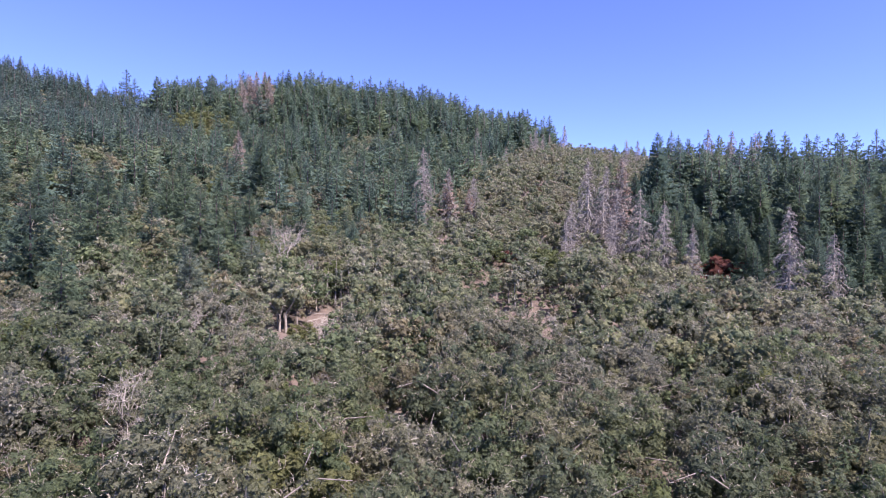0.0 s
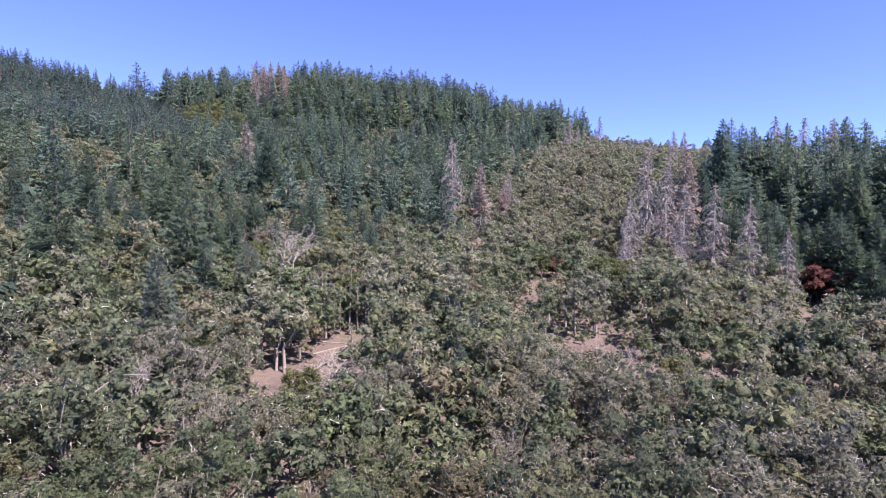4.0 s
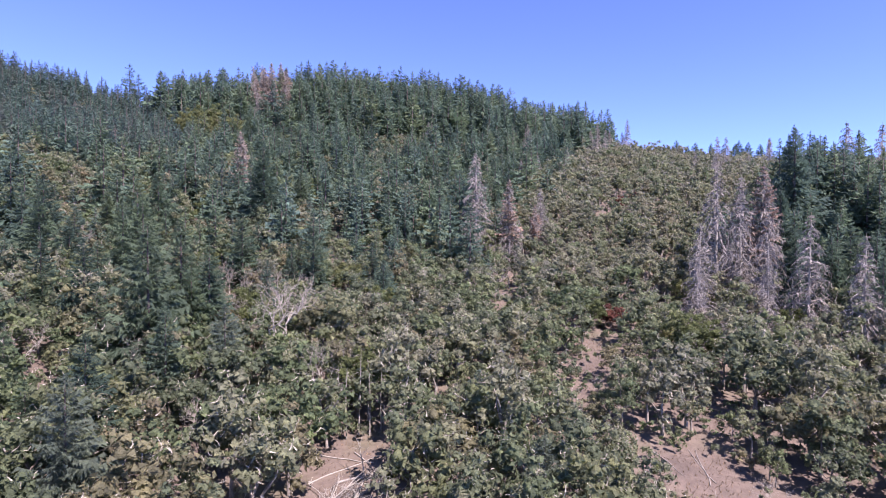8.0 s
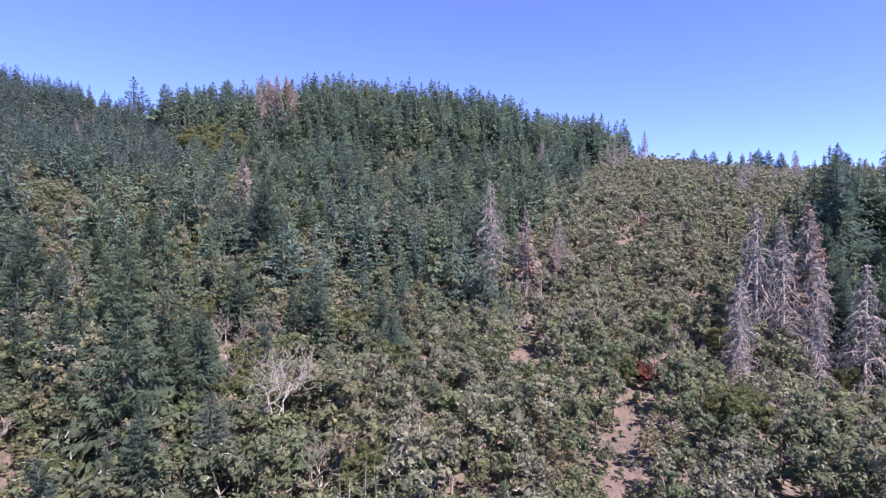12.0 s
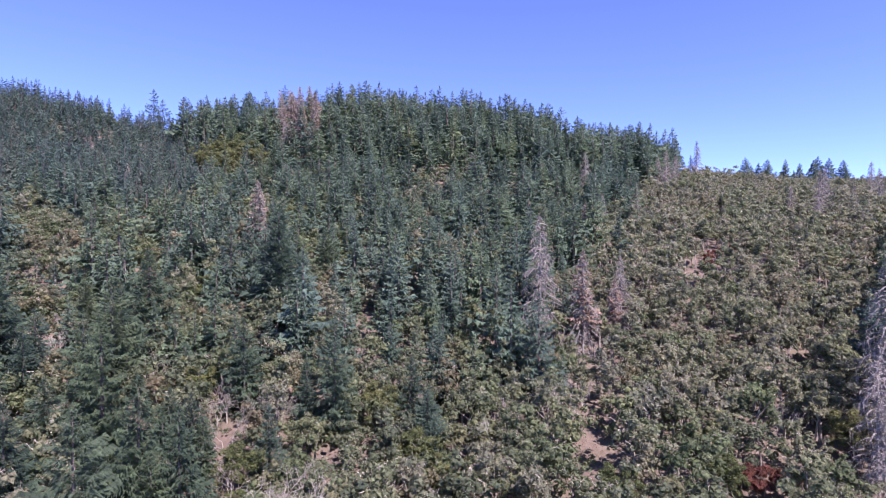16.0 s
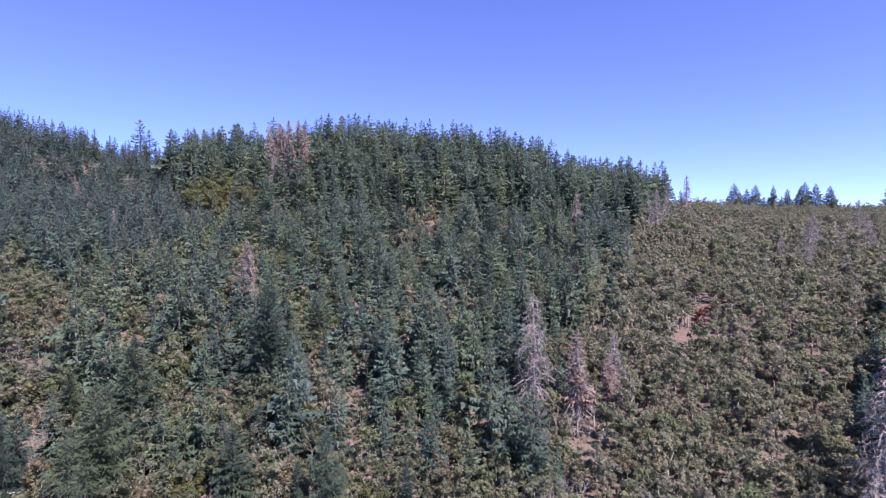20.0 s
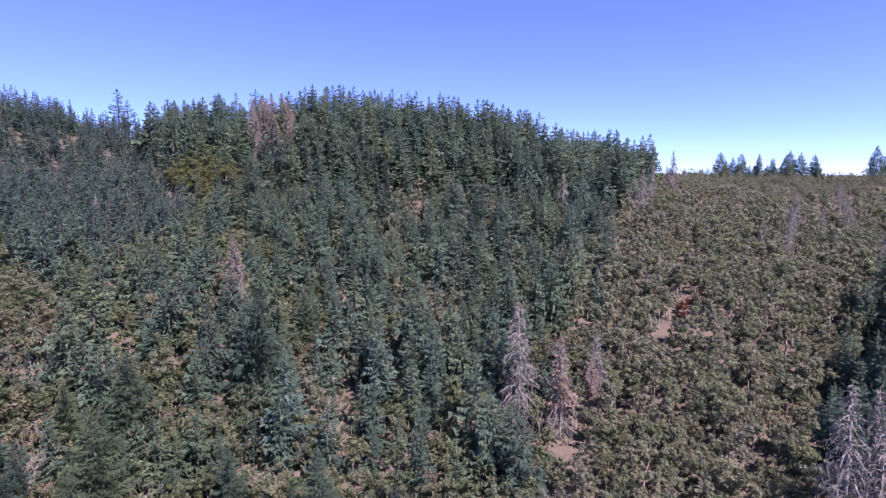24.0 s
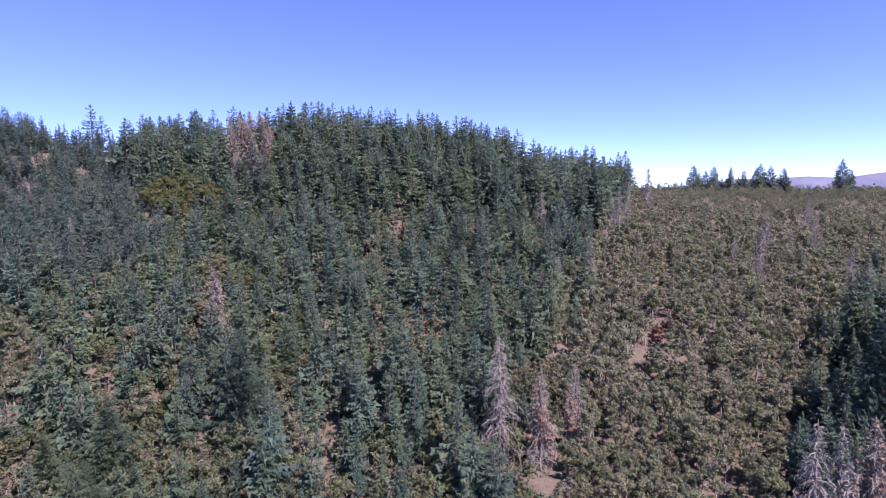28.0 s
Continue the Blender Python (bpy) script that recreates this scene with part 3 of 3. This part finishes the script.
# single trees: x, y, top height above the ground, kind
SNAGS = [(-7.6, 214, 32, "pale"), (2, 213, 25, "brown"), (39.5, 173, 22.5, "pale"), (58, 184, 32, "brown"), (46.7, 182.3, 33, "pale"), (51, 180, 27, "pale"), (54, 186, 29, "pale"),
         (60.6, 154, 25, "pale"), (58, 166, 26, "pale"), (66, 149, 19, "pale"), (74.5, 121, 27, "pale"), (49.5, 165, 18, "pale"), (36.3, 166, 17, "pale"), (53, 172, 25, "pale"), (82, 118, 21, "pale"),
         (82, 385, 22, "pale"), (80, 388, 14, "pale"), (72, 384, 15, "pale"), (-132, 380, 30, "pale"), (-126, 379, 32, "brown"), (-121, 380, 32, "brown"), (-129, 376, 30, "brown"), (-117, 378, 30, "brown"), (-124, 372, 27, "brown"), (-131, 368, 27, "brown"), (-120, 366, 27, "brown"), (-127, 360, 22, "pale"), (-134, 373, 28, "pale"), (-115, 371, 27, "brown"),
         (-138, 382, 29, "pale"), (-90, 247, 25, "brown"), (12, 222, 20, "pale"), (10, 219, 16, "brown"), (120, 235, 34, "pale"), (128, 232, 33, "pale"), (112, 240, 34, "pale"),
         (130, 321, 20, "pale"), (121, 285, 18, "pale"), (111, 323, 21, "pale"), (97, 300, 21, "pale"), (149, 358, 20, "pale"), (56, 345, 21, "pale"), (119, 274, 18, "brown"), (93, 293, 13, "pale"), (121, 322, 14, "pale"), (62, 353, 17, "pale"), (54, 351, 17, "pale"), (19, 289, 14, "pale"),
         (11, 276, 14, "brown"), (91, 308, 14, "pale"), (-30, 330, 20, "pale"), (-170, 300, 14, "pale"), (20, 340, 20, "pale"), (-60, 300, 15, "pale"), (-210, 330, 18, "brown"), (33, 300, 15, "pale")]
BIG_FIRS = [(80, 211, 36), (-68.2, 210.5, 29), (-91, 196, 22), (-44, 129.8, 14.5), (64, 188, 26),
            (-44, 98, 15), (-2, 105.7, 9.5), (15.3, 101.5, 5.5), (5, 107, 7.5), (-4, 94, 8.5), (-52.6, 122, 10), (-8, 121, 9.5), (-66, 238, 16), (-57, 238, 15), (-101, 190, 17), (-61, 147, 10), (112, 300, 12), (100, 330, 12), (140, 300, 13), (80, 270, 13), (-18, 300, 24), (-120, 330, 22), (148, 490, 23.2), (152.5, 492, 18.3), (157, 491, 19.5), (164, 494, 22), (174, 490, 20.7), (184, 492, 18.3), (192, 490, 20.7), (196, 493, 24.4), (202, 491, 23.2), (210, 489, 22), (214, 493, 15.9), (243, 478, 25.6), (250, 480, 18.3)]
LONE_FIRS = [(-232, 412, 1.62, 0), (-225.5, 411, 1.32, 70)]
BARE = [(-45, 74.8, 8.5, 1), (-33, 86, 8, 1), (-73, 127, 9, 1), (-33, 43.5, 7, 1), (-106, 189, 9, 1), (-102, 181, 9, 1), (-56, 170, 9, 1), (-13.6, 64, 7, 1), (-48, 79, 7, 1), (-28, 49, 6, 1), (21, 62, 7, 1), (-63, 175, 8, 1), (-29, 141, 9, 1),
        (-40, 139, 18, 1), (-30, 129, 10.5, 1), (-35, 91, 7, 1), (-37, 96, 7, 1), (-58, 131, 9, 1)]
KEEP += [(-44, 98, 4.5), (-44, 92, 3)] + [(x, y, 3.0) for x, y, *_ in SNAGS + BIG_FIRS + LONE_FIRS] + [(x, y, 1.8) for x, y, *_ in BARE] + [(-155, 366, 5), (22, 170, 4.5), (20.5, 164, 4), (18.5, 157, 3.5), (14, 139, 3), (18, 150, 3), (48, 262, 5), (-61, 126, 5), (-60, 119, 4.5), (-56, 126, 4), (-150, 346, 9), (-138, 342, 7), (-158, 344, 6), (-150, 333, 6), (-141, 329, 5), (-137, 327, 3), (-124, 286, 3), (-91, 276, 3), (-65, 256, 2.5), (-87, 219, 3), (-128, 371, 6), (-6, 205, 4), (2, 206, 3.5), (76, 154, 5), (74, 149, 5), (71, 143, 5), (67, 136, 5), (63, 130, 4)]
sow()


def sow_behind():
    """The oak wood goes on below and behind the start of the way."""
    rng = np.random.default_rng(12)
    for y in np.arange(-40, 58, 4.6):
        for x in np.arange(-72, 73, 4.6):
            if y > 22 and abs(x) < 0.79 * y + 18:
                continue
            FAR_SITES["oak" if rng.random() < 0.5 else "grey"].append((x + rng.uniform(-1.8, 1.8), y + rng.uniform(-1.8, 1.8), rng.uniform(0.7, 1.1), rng.uniform(0, 360)))


sow_behind()


def fir_build(seed, leaf=needles, **k):
    (cv, cf), (tv, tf) = fir_shape(np.random.default_rng(seed), **k)
    return [("trunk", to_mesh("trunk", tv, tf, [fir_bark]), ""), ("crown", to_mesh("crown", cv, cf, [leaf]), "")]


def oak_build(seed, leaf, wood=oak_bark, **k):
    (cv, cf), (tv, tf), (mv, mf) = oak_shape(np.random.default_rng(seed), **k)
    return [("trunk", to_mesh("trunk", tv, tf, [wood]), ""), ("crown", to_mesh("crown", cv, cf, [leaf]), ""), ("lichen", to_mesh("lichen", mv, mf, [lichen]), "pale grey-green lichen tufts")]


def split(spots, most):
    """The nearest ones up to a number, and the rest."""
    s = sorted(spots, key=lambda p: p[1])
    return s[:most], s[most:]


firs, more_firs = split(SITES["fir"], 240)
oaks, more_oaks = split(SITES["oak"], 180)
greys, more_greys = split(SITES["grey"], 180)
plant("fir_tree", [fir_build(20 + i, whorls=24, per=9, sprays=8, reach=5.0 + 0.7 * (i % 3), base=0.03 + 0.04 * (i % 2)) for i in range(6)], firs,
      "green Douglas fir with drooping layered branches on the hillside", "tree", "firs on the slope")
plant("oak_tree", [oak_build(40 + i, oak_leaves, h=7.6 + 0.5 * i, tufts=90, bends=6, thick=0.06, long_tuft=0.22, curl=1.0, core=False) for i in range(6)], oaks,
      "green oak with pale lichen on crooked limbs", "tree", "oaks on the slope")
plant("lichen_oak", [oak_build(60 + i, grey_leaves, lichen_bark, h=7.2 + 0.5 * i, leaves=50, tufts=230, limbs=10, bends=6, thick=0.065, long_tuft=0.22, curl=1.0, core=False) for i in range(6)], greys,
      "grey-brown oak heavy with pale lichen, thin late-summer leaves", "tree", "lichen oaks on the slope")
plant("maple_tree", [oak_build(80 + i, maple_leaves, h=8.5, leaves=80, tufts=20) for i in range(3)], SITES["maple"],
      "bright yellow-green maple among the oaks", "tree", "maples on the slope")
tall = [fir_build(30 + i, reach=5.0 + 0.5 * i, base=0.06, whorls=32, per=11, sprays=8) for i in range(3)]
blue = [fir_build(36 + i, blue_needles, reach=6.0 + 0.5 * i, base=0.04, whorls=24, per=9, sprays=8) for i in range(2)]
plant("fir_tree", blue, [(x, y, h / 20, 40 * k) for k, (x, y, h) in enumerate(BIG_FIRS) if y < 135],
      "young blue-green fir, its layered branches reaching the ground", "tree", "young firs among the oaks")
plant("fir_tree", [fir_build(34 + i, reach=3.3, base=0.28, whorls=17, per=6, sprays=6, ragged=0.7, taper=0.5, fill=420, spray=0.9) for i in range(2)], LONE_FIRS,
      "gaunt lone fir with ragged tufts of branches on the skyline", "tree", "lone firs")
plant("fir_tree", tall, [(x, y, h / 20, 40 * k) for k, (x, y, h) in enumerate(BIG_FIRS) if y >= 135],
      "tall dark Douglas fir standing above its neighbours", "tree", "tall firs")


def snag_build(seed, brown):
    rng = np.random.default_rng(seed)
    (lv, lf), (pv, pf) = snag_shape(rng, h=26)
    out = [("trunk", to_mesh("trunk", pv, pf, [grey_twigs if brown else pale_wood]), ""), ("bare_crown", to_mesh("bare_crown", lv, lf, [grey_twigs]), "")]
    if brown:
        (cv, cf), _ = fir_shape(rng, h=26, reach=4.2, base=0.30, whorls=20, per=7, sprays=4, fill=160, spray=0.9)
        out.append(("crown", to_mesh("crown", cv, cf, [brown_needles]), "withered red-brown needles"))
    return out


plant("dead_fir", [snag_build(100 + i, False) for i in range(4)], [(x, y, h / 26, 70 * k) for k, (x, y, h, c) in enumerate(SNAGS) if c == "pale"],
      "dead fir, bleached grey pole with bare drooping branches", "dead tree", "dead firs")
plant("dead_fir", [snag_build(110 + i, True) for i in range(3)], [(x, y, h / 26, 70 * k) for k, (x, y, h, c) in enumerate(SNAGS) if c == "brown"],
      "dying fir with withered red-brown needles near its top", "dead tree", "dead firs")
plant("dead_oak", [[("trunk", to_mesh("trunk", *bare_oak_shape(np.random.default_rng(120 + i)), [pale_wood]), "")] for i in range(4)],
      [(x, y, h / 8, 90 * k) for k, (x, y, h, _) in enumerate(BARE)] + SITES["bare"], "leafless bleached oak with crooked white limbs", "dead tree", "dead oaks")


def fir_mass(seed, **k):
    (cv, cf), (tv, tf) = fir_shape(np.random.default_rng(seed), **k)
    return [(cv, cf, 0), (tv, tf, 1)]


def oak_mass(seed, **k):
    (cv, cf), (tv, tf), (mv, mf) = oak_shape(np.random.default_rng(seed), **k)
    return [(cv, cf, 0), (tv, tf, 1), (mv, mf, 2)]


near_firs = FAR_SITES["fir"] + more_firs
far_firs = []
# a low belt of firs along the plateau's far edge
far_firs += [(106 + 1.9 * k + 1.5 * math.sin(k * 2.3), float(np.interp(k, [0, 12, 24, 80], [440, 470, 495, 498])) + 3 * math.sin(k * 1.7), 0.46 + 0.22 * math.sin(k * 3.1) ** 2, 50 * k) for k in range(72)]
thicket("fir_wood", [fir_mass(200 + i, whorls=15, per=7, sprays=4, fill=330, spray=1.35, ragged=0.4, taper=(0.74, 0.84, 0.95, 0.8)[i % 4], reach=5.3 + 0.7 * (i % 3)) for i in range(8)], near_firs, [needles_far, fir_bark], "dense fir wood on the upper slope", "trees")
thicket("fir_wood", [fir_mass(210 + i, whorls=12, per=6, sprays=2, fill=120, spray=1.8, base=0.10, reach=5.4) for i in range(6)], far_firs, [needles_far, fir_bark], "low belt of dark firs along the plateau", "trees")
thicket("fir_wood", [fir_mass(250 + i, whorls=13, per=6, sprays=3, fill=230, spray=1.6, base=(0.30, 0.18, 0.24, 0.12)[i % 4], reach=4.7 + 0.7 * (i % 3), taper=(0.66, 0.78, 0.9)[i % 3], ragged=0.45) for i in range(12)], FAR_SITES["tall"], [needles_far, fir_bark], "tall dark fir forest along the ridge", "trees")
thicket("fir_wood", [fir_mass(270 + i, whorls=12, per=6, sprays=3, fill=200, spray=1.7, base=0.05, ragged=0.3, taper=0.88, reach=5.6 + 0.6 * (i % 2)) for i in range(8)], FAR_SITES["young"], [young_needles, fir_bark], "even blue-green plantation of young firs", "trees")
for kind, mats, label, extra in (("oak", [oak_leaves_far, oak_bark, lichen], "green oak wood on the slope", more_oaks), ("grey", [grey_leaves_far, lichen_bark, lichen], "grey-brown lichen-hung oak wood", more_greys)):
    a = [s for s in FAR_SITES[kind] if s[1] < 240] + extra
    b = [s for s in FAR_SITES[kind] if s[1] >= 240]
    grey = kind == "grey"
    slim = dict(reach=3.0, tall=0.50) if grey else dict(reach=4.0, tall=0.44)
    thicket("oak_wood", [oak_mass(220 + i, h=(8.6 if grey else 7.6) + 0.4 * i, blobs=20, leaves=24, size=0.44, low=0.50, tufts=56 if grey else 24, limbs=3, bends=3, thick=0.10, rise=0.3, long_tuft=0.34, clump=(0.20, 0.33), curl=0.9, **slim) for i in range(8)], a, mats, label, "trees")
    thicket("oak_wood", [oak_mass(230 + i, h=(8.6 if grey else 7.6) + 0.4 * i, blobs=11, leaves=18, size=0.60, low=0.50, tufts=22 if grey else 9, limbs=1, bends=2, thick=0.15, rise=0.5, long_tuft=0.55, clump=(0.24, 0.38), curl=0.8, **slim) for i in range(10)], b, mats, label, "trees")


# ---- single small things ----
def bush_build(seed, leaf, h=2.6, reach=2.2, leaves=40):
    (cv, cf), (tv, tf), _ = oak_shape(np.random.default_rng(seed), h=h, reach=reach, blobs=16, leaves=leaves, size=0.3, tufts=4, limbs=5, low=0.5)
    return [("stem", to_mesh("stem", tv, tf, [oak_bark]), ""), ("crown", to_mesh("crown", cv, cf, [leaf]), "")]


plant("red_shrub", [bush_build(140 + i, red_leaves) for i in range(3)],
      [(21.5, 168.5, 1.9, 0), (24.5, 171, 1.6, 80), (19.5, 171, 1.4, 200), (46, 260, 1.3, 30), (50, 263, 1.4, 120), (54, 266, 1.3, 10), (44, 257, 1.0, 300),
       (43, 83, 1.3, 60), (76, 154, 3.4, 100), (78.5, 156, 2.6, 20), (73.5, 153, 2.2, 220), (27, 168, 0.7, 45), (19, 176, 0.7, 5)],
      "low shrub turned dark red in late summer", "shrub", "red shrubs")
plant("maple_tree", [oak_build(150, maple_leaves, h=9.5, reach=5.0, leaves=90, tufts=10)], [(-156, 349, 1.75, 0), (-147, 344, 1.7, 60), (-137, 346, 1.7, 150), (-141, 337, 1.5, 250), (-152, 338, 1.5, 30), (-161, 343, 1.5, 110), (-146, 353, 1.75, 200), (-137, 327, 1.1, 20), (-124, 286, 1.15, 40), (-91, 276, 1.15, 0), (-65, 256, 0.9, 80), (-87, 219, 1.2, 70), (-90, 215, 0.9, 170), (-155, 364, 1.35, 0), (-148, 360, 1.0, 90), (-163, 361, 1.05, 200), (-98, 278, 0.9, 10), (-85, 268, 0.7, 10), (-61, 246, 0.75, 90), (-104, 306, 0.9, 40), (-94, 286, 0.85, 140), (-68, 259, 0.8, 210), (-110, 334, 0.9, 10)],
      "broad yellow-green maple rising in a dome below the ridge", "tree", "maples on the slope")

plant("green_shrub", [bush_build(145 + i, maple_leaves, leaves=60) for i in range(2)], [(-61, 127.5, 1.7, 0), (-64, 128.5, 1.5, 90), (-58.5, 126.5, 1.2, 180), (-17, 112, 0.7, 10), (-15.8, 108, 0.6, 70), (13, 118, 0.6, 20)],
      "bright green leafy shrub beside bare ground", "shrub", "green shrubs")

# fallen wood and bare poles in the clearing
def log(name, a, b, r, mat, forks=0, seed=0, label="", category="log"):
    """A fallen trunk from a to b on the ground, with broken limbs."""
    rng = np.random.default_rng(seed)
    (ax, ay), (bx, by) = a, b
    pts = []
    for k in range(6):
        f = k / 5
        x, y = ax + (bx - ax) * f + rng.normal(scale=0.12), ay + (by - ay) * f + rng.normal(scale=0.12)
        pts.append(np.array([x, y, float(ground_at(x, y)) + r * 0.8 + 0.25 * math.sin(f * 3.1) * (forks > 0)]))
    wood = Shape()
    wood.tube(pts, [r * (1 - 0.12 * k) for k in range(6)], 7)
    root = tagged(new(name, to_mesh(name, *wood.arrays(), [mat])), label, category, "fallen wood")
    for k in range(forks):
        p = pts[2 + k % 4] * 0.6 + pts[1 + k % 4] * 0.4
        way = np.array([bx - ax, by - ay, 0]) / math.hypot(bx - ax, by - ay) + rng.normal(scale=0.7, size=3)
        way[2] = abs(way[2]) * 0.7
        length = rng.uniform(1.2, 3.4)
        limb = Shape()
        q = p + way * length * 0.5 + rng.normal(scale=0.2, size=3)
        e = p + way * length + rng.normal(scale=0.3, size=3)
        limb.tube([p, q, e], [r * 0.5, r * 0.38, r * 0.14], 5)
        for _ in range(9):
            s0 = p + (e - p) * rng.uniform(0.3, 0.95)
            limb.tube([s0, s0 + rng.normal(scale=0.5, size=3) + way * 0.3], [r * 0.22, r * 0.08], 3)
        part("limb", to_mesh("limb", *limb.arrays(), [mat]), root)
    return root


WHITE = "fallen bleached trunk with broken white limbs"
log("fallen_tree", (-22.5, 96), (-20.6, 114), 0.15, pale_wood, 16, 1, WHITE)
log("fallen_tree", (-23.7, 94.4), (-18.8, 107), 0.13, pale_wood, 14, 2, WHITE)
log("fallen_tree", (-26.0, 103), (-21.0, 113), 0.11, pale_wood, 14, 3, WHITE)
log("fallen_tree", (-24.5, 108), (-18.2, 104), 0.10, grey_twigs, 16, 4, "fallen grey trunk among dry twigs")
for k, (a, b) in enumerate((((-23.5, 112.0), (-18.3, 114.5)), ((-27.6, 117.5), (-20.5, 116)), ((-23, 118), (-18, 112.5)), ((-27, 112), (-19, 118)), ((-17.5, 108), (-16.2, 112)))):
    log("log", a, b, 0.10 + 0.05 * (k == 0), (grey_twigs, pale_wood)[k % 2], 0, 10 + k, "long grey log lying on bare earth")
for k, (a, b) in enumerate((((18.4, 116.4), (19.6, 124)), ((19.2, 117), (18.6, 124)), ((14.0, 124), (16, 118)))):
    log("log", a, b, 0.08, grey_twigs, 0, 20 + k, "thin dry pole lying on brown grass")



def brush_pile(x, y, rx, ry, seed, count, label):
    """A tangle of dead twigs lying on the ground."""
    rng = np.random.default_rng(seed)
    a, d = rng.uniform(0, 6.283, count), np.sqrt(rng.uniform(0, 1, count))
    px, py = x + rx * d * np.cos(a), y + ry * d * np.sin(a)
    base = np.stack([px, py, ground_at(px, py) + rng.uniform(0, 0.8, count) * (1.1 - d)], -1)
    way = np.stack([0.8 * np.cos(a) + rng.normal(scale=0.5, size=count), 0.8 * np.sin(a) + rng.normal(scale=0.5, size=count), rng.uniform(0.05, 0.6, count)], -1)
    long = rng.uniform(0.7, 2.4, (count, 1))
    twigs = Shape()
    bend = base + way * long * 0.5
    end = bend + (way + rng.normal(scale=0.4, size=(count, 3)) * (1, 1, 0.5)) * long * 0.5
    twigs.blades(base, bend + (bend - base) * 0.3, rng.uniform(0.05, 0.11, count), rng)
    twigs.blades(bend, end, rng.uniform(0.04, 0.09, count), rng)
    tagged(new("brush_pile", to_mesh("brush_pile", *twigs.arrays(), [grey_twigs if seed % 2 else pale_wood])), label, "brush", kind="stuff")


brush_pile(-22.5, 104, 3.8, 5.5, 31, 520, "tangled grey heap of dead branches in the clearing")
brush_pile(-20.5, 101, 2.4, 4.0, 32, 260, "bleached dead branches heaped beside fallen trunks")
brush_pile(25.5, 109, 2.2, 2.5, 33, 160, "grey dead branches lying on brown earth")


def pole_build(seed, h):
    rng = np.random.default_rng(seed)
    w = Shape()
    w.tube([(0, 0, -0.5), (0.1 * rng.normal(), 0, h * 0.5), (0.2 * rng.normal(), 0.2 * rng.normal(), h)], [0.10, 0.075, 0.02], 6)
    for _ in range(14):
        z = rng.uniform(0.35, 0.98) * h
        a = rng.uniform(0, 6.28)
        w.tube([(0, 0, z), (0.8 * math.cos(a), 0.8 * math.sin(a), z - 0.2)], [0.022, 0.008], 3)
    return [("trunk", to_mesh("trunk", *w.arrays(), [pale_wood]), "")]


plant("dead_pole", [pole_build(160, 9), pole_build(161, 10.5), pole_build(162, 8)],
      [(-24.7, 121.5, 1, 0), (-23.3, 122, 1.05, 0), (-21.9, 122.2, 1, 0), (-20.6, 123.5, 0.9, 0), (-26.2, 123, 0.8, 50), (-22.6, 125, 1.1, 80), (-109, 209, 1.3, 0), (-107, 210, 1.2, 0), (-112, 208, 1.0, 40),
       (-46, 198, 0.8, 0), (-44, 198, 0.9, 0), (-4, 150, 1.1, 0), (0, 146, 1.0, 0), (4, 152, 0.9, 0), (256, 500, 1.35, 0)],
      "slender dead tree, bare pale pole beside the clearing", "dead tree", "dead poles")


# undergrowth between the trees, and dry grass in the openings
def undergrowth():
    rng = np.random.default_rng(8)
    shapes = []
    for i in range(4):
        (v, f), _, _ = oak_shape(np.random.default_rng(170 + i), h=2.0, reach=1.7, blobs=6, leaves=8, size=0.40, tufts=0, limbs=2, low=0.45, core=False)
        shapes.append([(v, f, i % 2)])
    spots = []
    while len(spots) < 8800:
        y = rng.uniform(25, 400) if len(spots) < 2500 else rng.uniform(120, 400)
        x = rng.uniform(-1, 1) * (0.8 * y + 20)
        if not is_open(x, y, -1.0):
            spots.append((x, y, rng.uniform(0.6, 1.4), rng.uniform(0, 360)))
    thicket("undergrowth", shapes, spots, [grey_leaves_far, oak_leaves_far], "low scrub and dry leaves under the trees", "shrubs")
    blades = Shape()
    a, b = [], []
    for cx, cy, p, q in OPENINGS:
        n = int(p * q * 16)
        x, y = cx + rng.normal(scale=p * 0.7, size=n), cy + rng.normal(scale=q * 0.7, size=n)
        base = np.stack([x, y, ground_at(x, y) - 0.03], -1)
        a.append(base)
        b.append(base + np.stack([rng.normal(scale=0.16, size=n), rng.normal(scale=0.16, size=n), rng.uniform(0.15, 0.5, n)], -1))
    blades.blades(np.concatenate(a), np.concatenate(b), 0.12, rng)
    tagged(new("dry_grass", to_mesh("dry_grass", *blades.arrays(), [dry_grass_blades])), "tufts of dry tan grass on bare earth", "grass", kind="stuff")


undergrowth()
